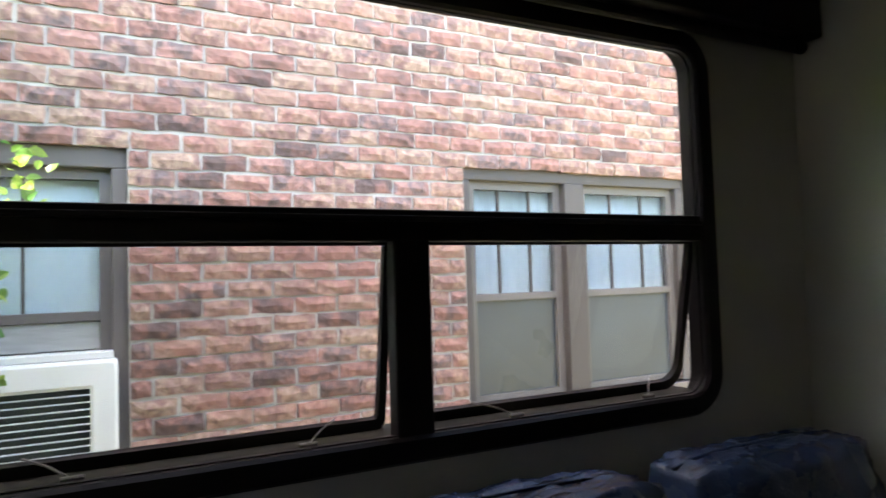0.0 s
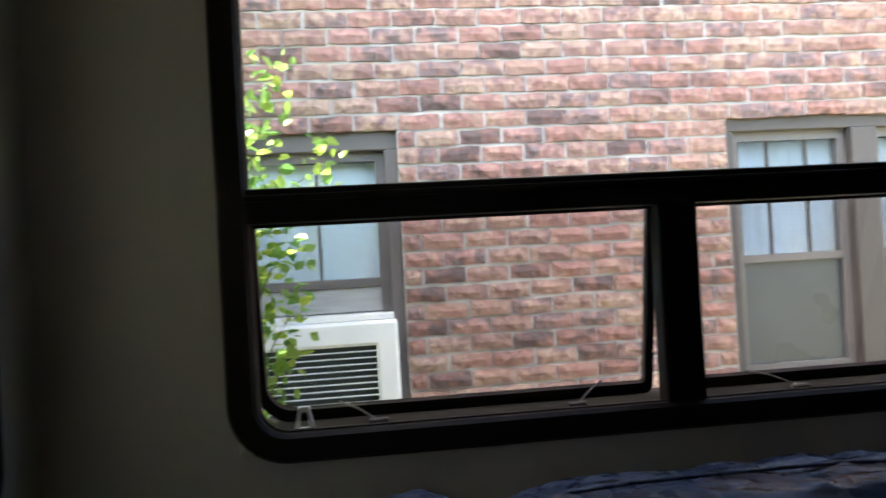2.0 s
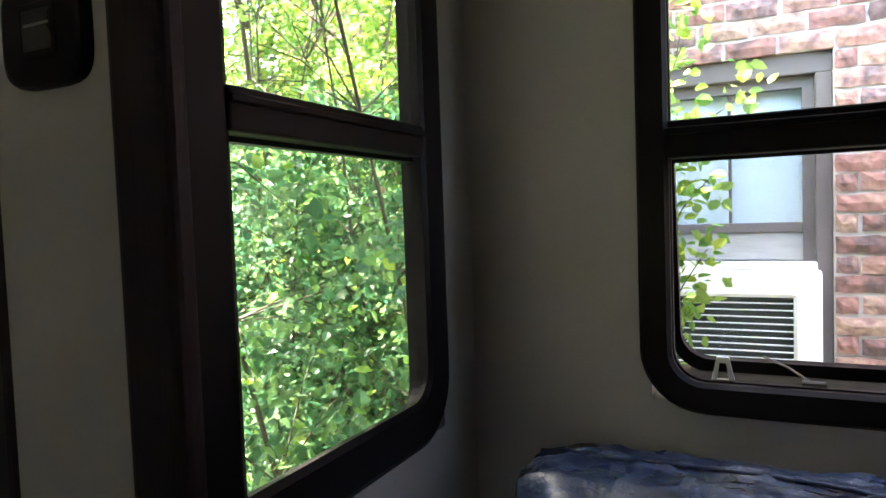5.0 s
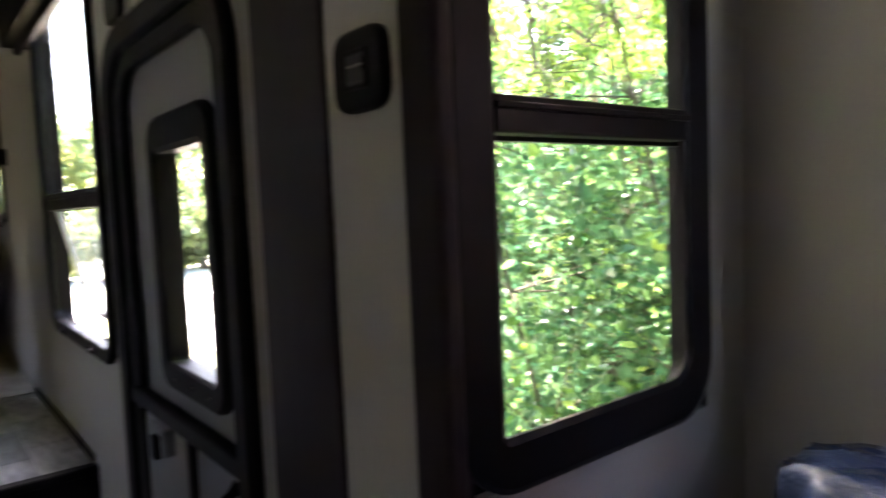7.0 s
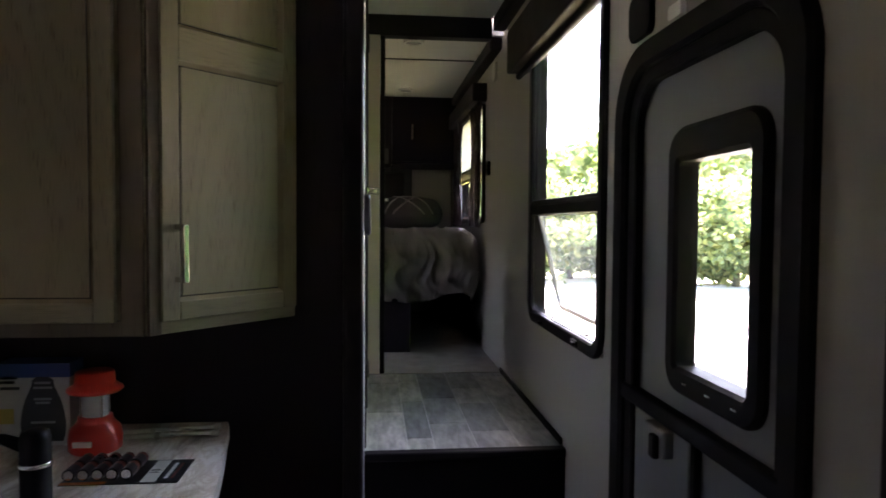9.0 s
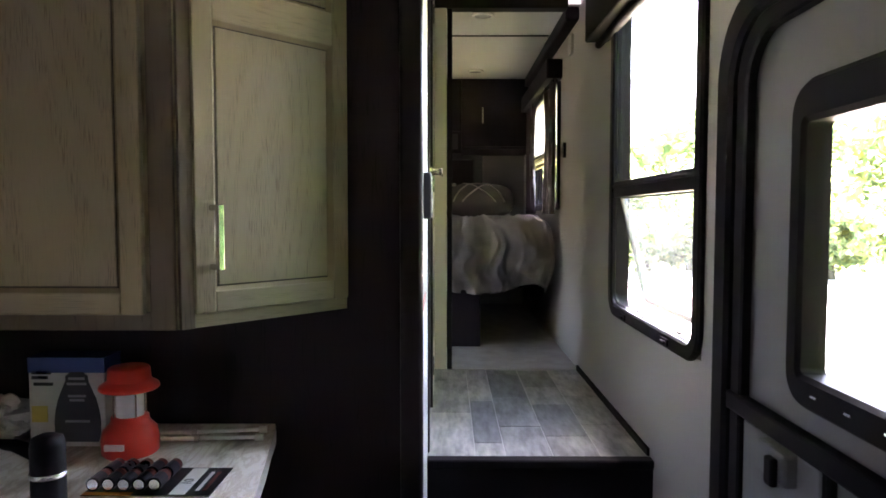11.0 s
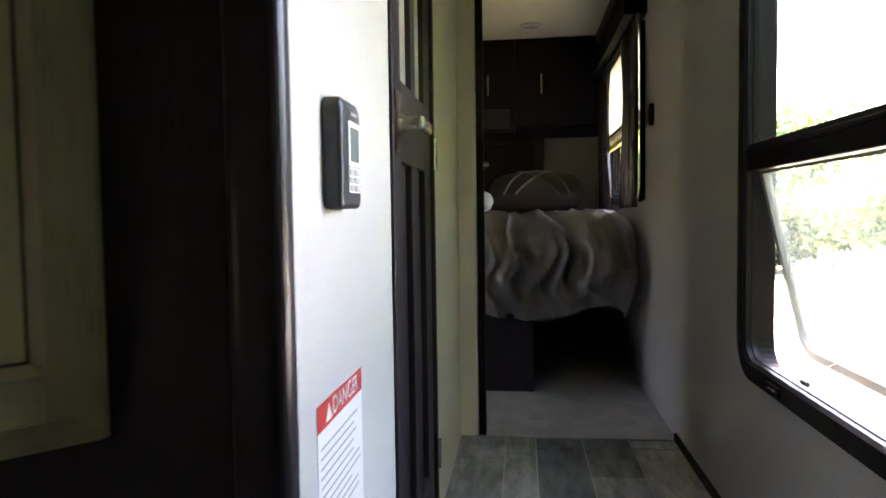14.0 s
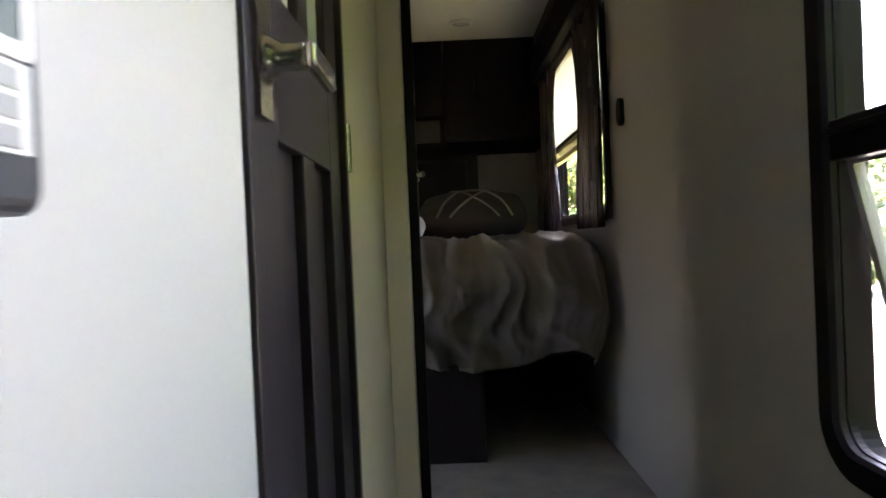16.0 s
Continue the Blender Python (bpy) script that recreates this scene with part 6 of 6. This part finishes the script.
# ---- plants, trees, car, fence ----
def leaves(name, centres, size, material, parent, seed, flat=0.35):
    """Many small folded leaves (six corners each) at given centres, joined in one mesh."""
    rnd = random.Random(seed)
    vs, fs = [], []
    for c in centres:
        s = size * rnd.uniform(0.6, 1.35)
        e = Euler((rnd.gauss(0.3, 0.7), rnd.gauss(0, 0.7), rnd.uniform(0, 6.28)))
        m = e.to_matrix()
        n = len(vs)
        for p in ((0, 0, 0), (0.32, 0.42, 0.10), (0.78, 0.34, 0.08), (1.15, 0, -0.06), (0.78, -0.34, 0.08), (0.32, -0.42, 0.10)):
            q = m @ (Vector(p) * s)
            vs.append((c[0] + q.x, c[1] + q.y, c[2] + q.z))
        fs += [(n, n + 1, n + 2, n + 3), (n, n + 3, n + 4, n + 5)]
    me = bpy.data.meshes.new(name)
    me.from_pydata(vs, [], fs)
    me.materials.append(material)
    ob = new(name, me)
    ob.parent = parent
    ob.matrix_parent_inverse = Matrix.Translation(-parent.location)
    return ob


def shrub():
    th = thing("shrub", (1.5, 1.9, GZ), "tall overgrown green shrub with small bright leaves", "shrub")
    rnd = random.Random(11)
    stems, cents = bmesh.new(), []
    for _ in range(38):
        by = rnd.uniform(1.0, 2.5)
        bx = rnd.uniform(by - 0.15, 2.75)
        tall = rnd.uniform(2.6, 4.6)
        pts, p = [], Vector((bx, by, GZ))
        d = Vector((rnd.uniform(-0.12, 0.12), rnd.uniform(-0.12, 0.12), 1))
        n = 12
        for i in range(n + 1):
            p.x = min(max(p.x, p.y - 0.3, 0.75), 2.85)
            p.y = max(p.y, 0.88)
            pts.append(p.copy())
            d = (d + Vector((rnd.gauss(0, 0.09), rnd.gauss(0, 0.09), 0))).normalized()
            p = p + d * tall / n
        tube(pts, [0.008 * (1 - 0.75 * i / n) for i in range(n + 1)], 5, stems)
        for i in range(2, n + 1):
            for j in range(8):
                tw = pts[i] + Vector((rnd.gauss(0, 0.2), rnd.gauss(0, 0.2), rnd.gauss(0.05, 0.15)))
                tw.x, tw.y = min(max(tw.x, tw.y - 0.4, 0.6), 2.9), max(tw.y, 0.82)
                tube([pts[i], (pts[i] + tw) / 2 + Vector((0, 0, 0.03)), tw], [0.0028, 0.002, 0.001], 3, stems)
                for q in range(44):
                    f = rnd.uniform(0.25, 1.15)
                    cents.append(pts[i].lerp(tw, f) + Vector((rnd.gauss(0, 0.04), rnd.gauss(0, 0.04), rnd.gauss(0, 0.04))))
    cents = [c for c in cents if c.x > max(0.55, c.y - 0.5) and c.x < 2.93 and c.y > (0.80 if c.x < 1.3 else 0.62)]
    cents = [c for c in cents if noise.noise(Vector((c.x * 3.2, c.y * 3.2, c.z * 2.6))) > (-0.02 if c.z > 1.75 else -0.35)]
    # height picks the lit or shaded colour copy; every thirteenth leaf paints a highlight
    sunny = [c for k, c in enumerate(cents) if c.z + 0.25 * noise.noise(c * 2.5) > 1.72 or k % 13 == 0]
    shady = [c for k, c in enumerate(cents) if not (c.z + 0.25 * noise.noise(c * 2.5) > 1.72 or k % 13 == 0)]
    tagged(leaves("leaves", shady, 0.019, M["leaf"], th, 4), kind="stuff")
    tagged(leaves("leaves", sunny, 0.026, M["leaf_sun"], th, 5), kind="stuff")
    # sprigs that hang before the wide window's edge
    tips = []
    for (ax, ay, az), (bx, by, bz) in (((1.8, 0.80, 0.9), (1.75, 0.30, 1.97)), ((1.8, 0.75, 0.7), (1.7, 0.31, 1.88)), ((1.8, 0.7, 1.2), (1.7, 0.19, 1.74)), ((1.8, 0.7, 0.4), (1.75, 0.30, 1.24)), ((1.8, 0.7, 0.9), (1.7, 0.25, 1.55)), ((1.8, 0.7, 1.0), (1.7, 0.33, 1.66)), ((1.8, 0.7, 0.5), (1.72, 0.27, 1.38))):
        A, B = Vector((ax, ay, az)), Vector((bx, by, bz))
        pts = [A.lerp(B, i / 8) + Vector((rnd.gauss(0, 0.012), rnd.gauss(0, 0.012), 0.03 * math.sin(i * 0.4))) for i in range(9)]
        tube(pts, [0.006 - 0.0006 * i for i in range(9)], 5, stems)
        for q in pts[3:]:
            for _ in range(24):
                tips.append(q + Vector((rnd.gauss(0, 0.035), rnd.gauss(0, 0.03), rnd.gauss(0, 0.045))))
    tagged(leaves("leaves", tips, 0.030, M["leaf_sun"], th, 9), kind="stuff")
    # crown added above the tall window, out of view, to shade its sill
    over = []
    for k in range(15):
        A = Vector((rnd.uniform(1.2, 1.5), rnd.uniform(1.0, 1.5), rnd.uniform(1.9, 2.4)))
        B = Vector((rnd.uniform(0.5, 0.9), rnd.uniform(0.9, 1.7), rnd.uniform(2.5, 3.1)))
        pts = [A.lerp(B, i / 8) + Vector((0, 0, 0.12 * math.sin(i * 0.39))) for i in range(9)]
        tube(pts, [0.008 - 0.0008 * i for i in range(9)], 5, stems)
        for q in pts[2:]:
            for _ in range(60):
                c = q + Vector((rnd.gauss(0, 0.17), rnd.gauss(0, 0.17), rnd.gauss(0.08, 0.12)))
                if c.z > 2.3 and c.x > 0.5:
                    over.append(c)
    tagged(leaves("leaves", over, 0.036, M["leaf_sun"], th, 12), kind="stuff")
    tagged(part("branchwork", stems, M["bark"], th, "thin brown stems"), kind="stuff")
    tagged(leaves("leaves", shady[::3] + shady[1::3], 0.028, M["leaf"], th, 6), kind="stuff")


shrub()


def tree(seed, h, w):
    th = thing("tree", (0, 0, GZ), "broad green tree beyond the driveway", "tree", "trees beyond the driveway")
    rnd = random.Random(seed)
    tr, cents = bmesh.new(), []
    tube([(0, 0, GZ), (0.05, 0.03, GZ + h * 0.3), (-0.05, 0.06, GZ + h * 0.6), (0, 0, GZ + h * 0.85)], [0.16, 0.12, 0.08, 0.03], 8, tr)
    for k in range(26):
        a, f = rnd.uniform(0, 6.28), rnd.uniform(0.12, 0.8)
        st = Vector((0, 0, GZ + h * f))
        ln = w * rnd.uniform(0.45, 1.0) * (1 - 0.55 * abs(f - 0.4))
        en = st + Vector((math.cos(a) * ln, math.sin(a) * ln, h * rnd.uniform(0.02, 0.22)))
        tube([st, st.lerp(en, 0.5) + Vector((0, 0, 0.1)), en], [0.05, 0.03, 0.01], 5, tr)
        for _ in range(120):
            c = st.lerp(en, rnd.uniform(0.3, 1.1)) + Vector((rnd.gauss(0, w * 0.13), rnd.gauss(0, w * 0.13), rnd.gauss(0, h * 0.055)))
            c.z = max(c.z, GZ + 0.1)
            cents.append(c)
    part("trunk", tr, M["bark"], th)
    leaves("crown", cents, 0.20, M["leaf_far"], th, seed)
    return th


kinds = [tree(21, 3.4, 2.1), tree(22, 4.3, 2.5), tree(23, 2.5, 1.9)]
rnd = random.Random(8)
spots = []
for k in range(26):
    az = radians(1 + k * 3.6 + rnd.uniform(-1.2, 1.2))
    d = rnd.uniform(24, 31)
    spots.append((d * math.sin(az), d * math.cos(az)))
for k, (x, y) in enumerate(spots):
    m = pose(x, y, GZ, 0, 0, rnd.uniform(0, 360))
    if k < 3:
        kinds[k].matrix_basis = m
    else:
        copy_thing(kinds[k % 3], m)


def far_woods():
    th = thing("woods", (30, 30, GZ), "hazy belt of woods far behind the trees", "woods", "", "stuff")
    r = random.Random(31)
    cents = []
    for _ in range(26000):
        az, d = radians(r.uniform(-25, 110)), r.uniform(50, 62)
        top = 9 + 1.8 * noise.noise(Vector((az * 6, 0.3, 0))) + 1.2 * noise.noise(Vector((az * 21, 2.3, 0)))
        cents.append((d * math.sin(az), d * math.cos(az), GZ + top * r.random() ** 0.6))
    leaves("foliage", cents, 0.75, M["leaf_far"], th, 77)


far_woods()


def fence():
    th = thing("picket_fence", (9.6, 22, GZ), "low pale picket fence beyond the driveway", "fence")
    for k in range(12):
        x = 8.4 + k * 0.16
        bm = slab("y", 22.0, 22.02, [(x, GZ + 0.05), (x + 0.09, GZ + 0.05), (x + 0.09, GZ + 0.95), (x + 0.045, GZ + 1.02), (x, GZ + 0.95)])
        part("picket", bm, M["white_plastic"], th)
    for z in (0.3, 0.75):
        part("rail", box(8.35, 10.4, 22.02, 22.06, GZ + z, GZ + z + 0.08), M["white_plastic"], th)
    for x in (8.4, 10.35):
        part("post", box(x - 0.05, x + 0.05, 22.06, 22.16, GZ, GZ + 1.05), M["white_plastic"], th)


fence()


def car():
    th = thing("car", (13.0, 17.5, GZ), "silver grey car parked on the far driveway", "car")
    P = mat("silver_car_paint", (0.42, 0.43, 0.45), 0.3, metal=0.5, vary=0.03)
    prof = [(-2.2, 0.30), (-2.25, 0.62), (-2.1, 0.86), (-1.15, 0.98), (-0.55, 1.42), (0.9, 1.45), (1.7, 1.02), (2.15, 0.95), (2.22, 0.55), (2.15, 0.30)]
    bm = slab("y", -0.85, 0.85, prof)
    bmesh.ops.bevel(bm, geom=[e for e in bm.edges if abs(e.verts[0].co.y - e.verts[1].co.y) < 1e-6], offset=0.06, segments=2, affect="EDGES")
    M4 = Matrix.Translation((13.0, 17.5, GZ)) @ Matrix.Rotation(radians(20), 4, "Z")
    b = part("body", at_matrix(bm, M4), P, th)
    wins = [(-1.0, 1.0), (-0.52, 1.36), (0.15, 1.37), (0.15, 1.0)], [(0.22, 1.0), (0.22, 1.37), (0.85, 1.38), (1.4, 1.02)]
    for w in wins:
        for s in (-1, 1):
            part("side_window", at_matrix(slab("y", s * 0.852, s * 0.862, w), M4), M["black"], th, "dark car window")
    for x in (-1.4, 1.4):
        for s in (-1, 1):
            ty = at_matrix(tube([(x, s * 0.70, 0.32), (x, s * 0.88, 0.32)], 0.32, 24), M4)
            wh = part("wheel", ty, M["black"], th)
            part("rim", at_matrix(tube([(x, s * 0.86, 0.32), (x, s * 0.89, 0.32)], 0.19, 16), M4), M["chrome"], wh)
    for s in (-0.6, 0.6):
        part("headlight", at_matrix(box(-2.26, -2.2, s - 0.15, s + 0.15, 0.66, 0.78, 0.01), M4), M["lens"], th)


car()

# ---- vinyl planks of the raised hall ----
PLANKS = ((0.0, (0.16, 0.162, 0.168)), (0.2, (0.25, 0.245, 0.24)), (0.4, (0.36, 0.345, 0.33)), (0.6, (0.19, 0.19, 0.192)), (0.8, (0.42, 0.40, 0.375)), (1.0, (0.22, 0.21, 0.20)))
M["plank"] = pieces_mat("grey_vinyl_plank", PLANKS, 0.36, "object", 9.0, (4, 1, 1), 0.45, 0.15, 0.001, mottled=0.07)
hall_floor = bpy.data.objects["floor_raised"]


def lay_planks():
    r = random.Random(14)
    x, wi = HX + 0.002, 0
    widths = (0.165, 0.105, 0.165, 0.165, 0.165)
    for w in widths:
        w = min(w, XR - 0.004 - x)
        y = 2.642 - r.uniform(0, 0.3)
        while y < 3.925:
            ln = r.choice((0.30, 0.42, 0.55))
            a, b = max(y, 2.642), min(y + ln, 3.926)
            y += ln
            if b - a < 0.03:
                continue
            bm = box(x + 0.0018, x + w - 0.0018, a + 0.0018, b - 0.0018, FLOOR2 - 0.0025, FLOOR2, 0.0006, 1)
            part("plank", bm, M["plank"], hall_floor)
        x += w


lay_planks()
structure("trim_carpet_strip", box(-0.29, XR - 0.012, 3.918, 3.942, FLOOR2 + 0.0005, FLOOR2 + 0.0055, 0.002), M["carpet"], "carpet edge at the bedroom opening", "trim")
lay_bricks()
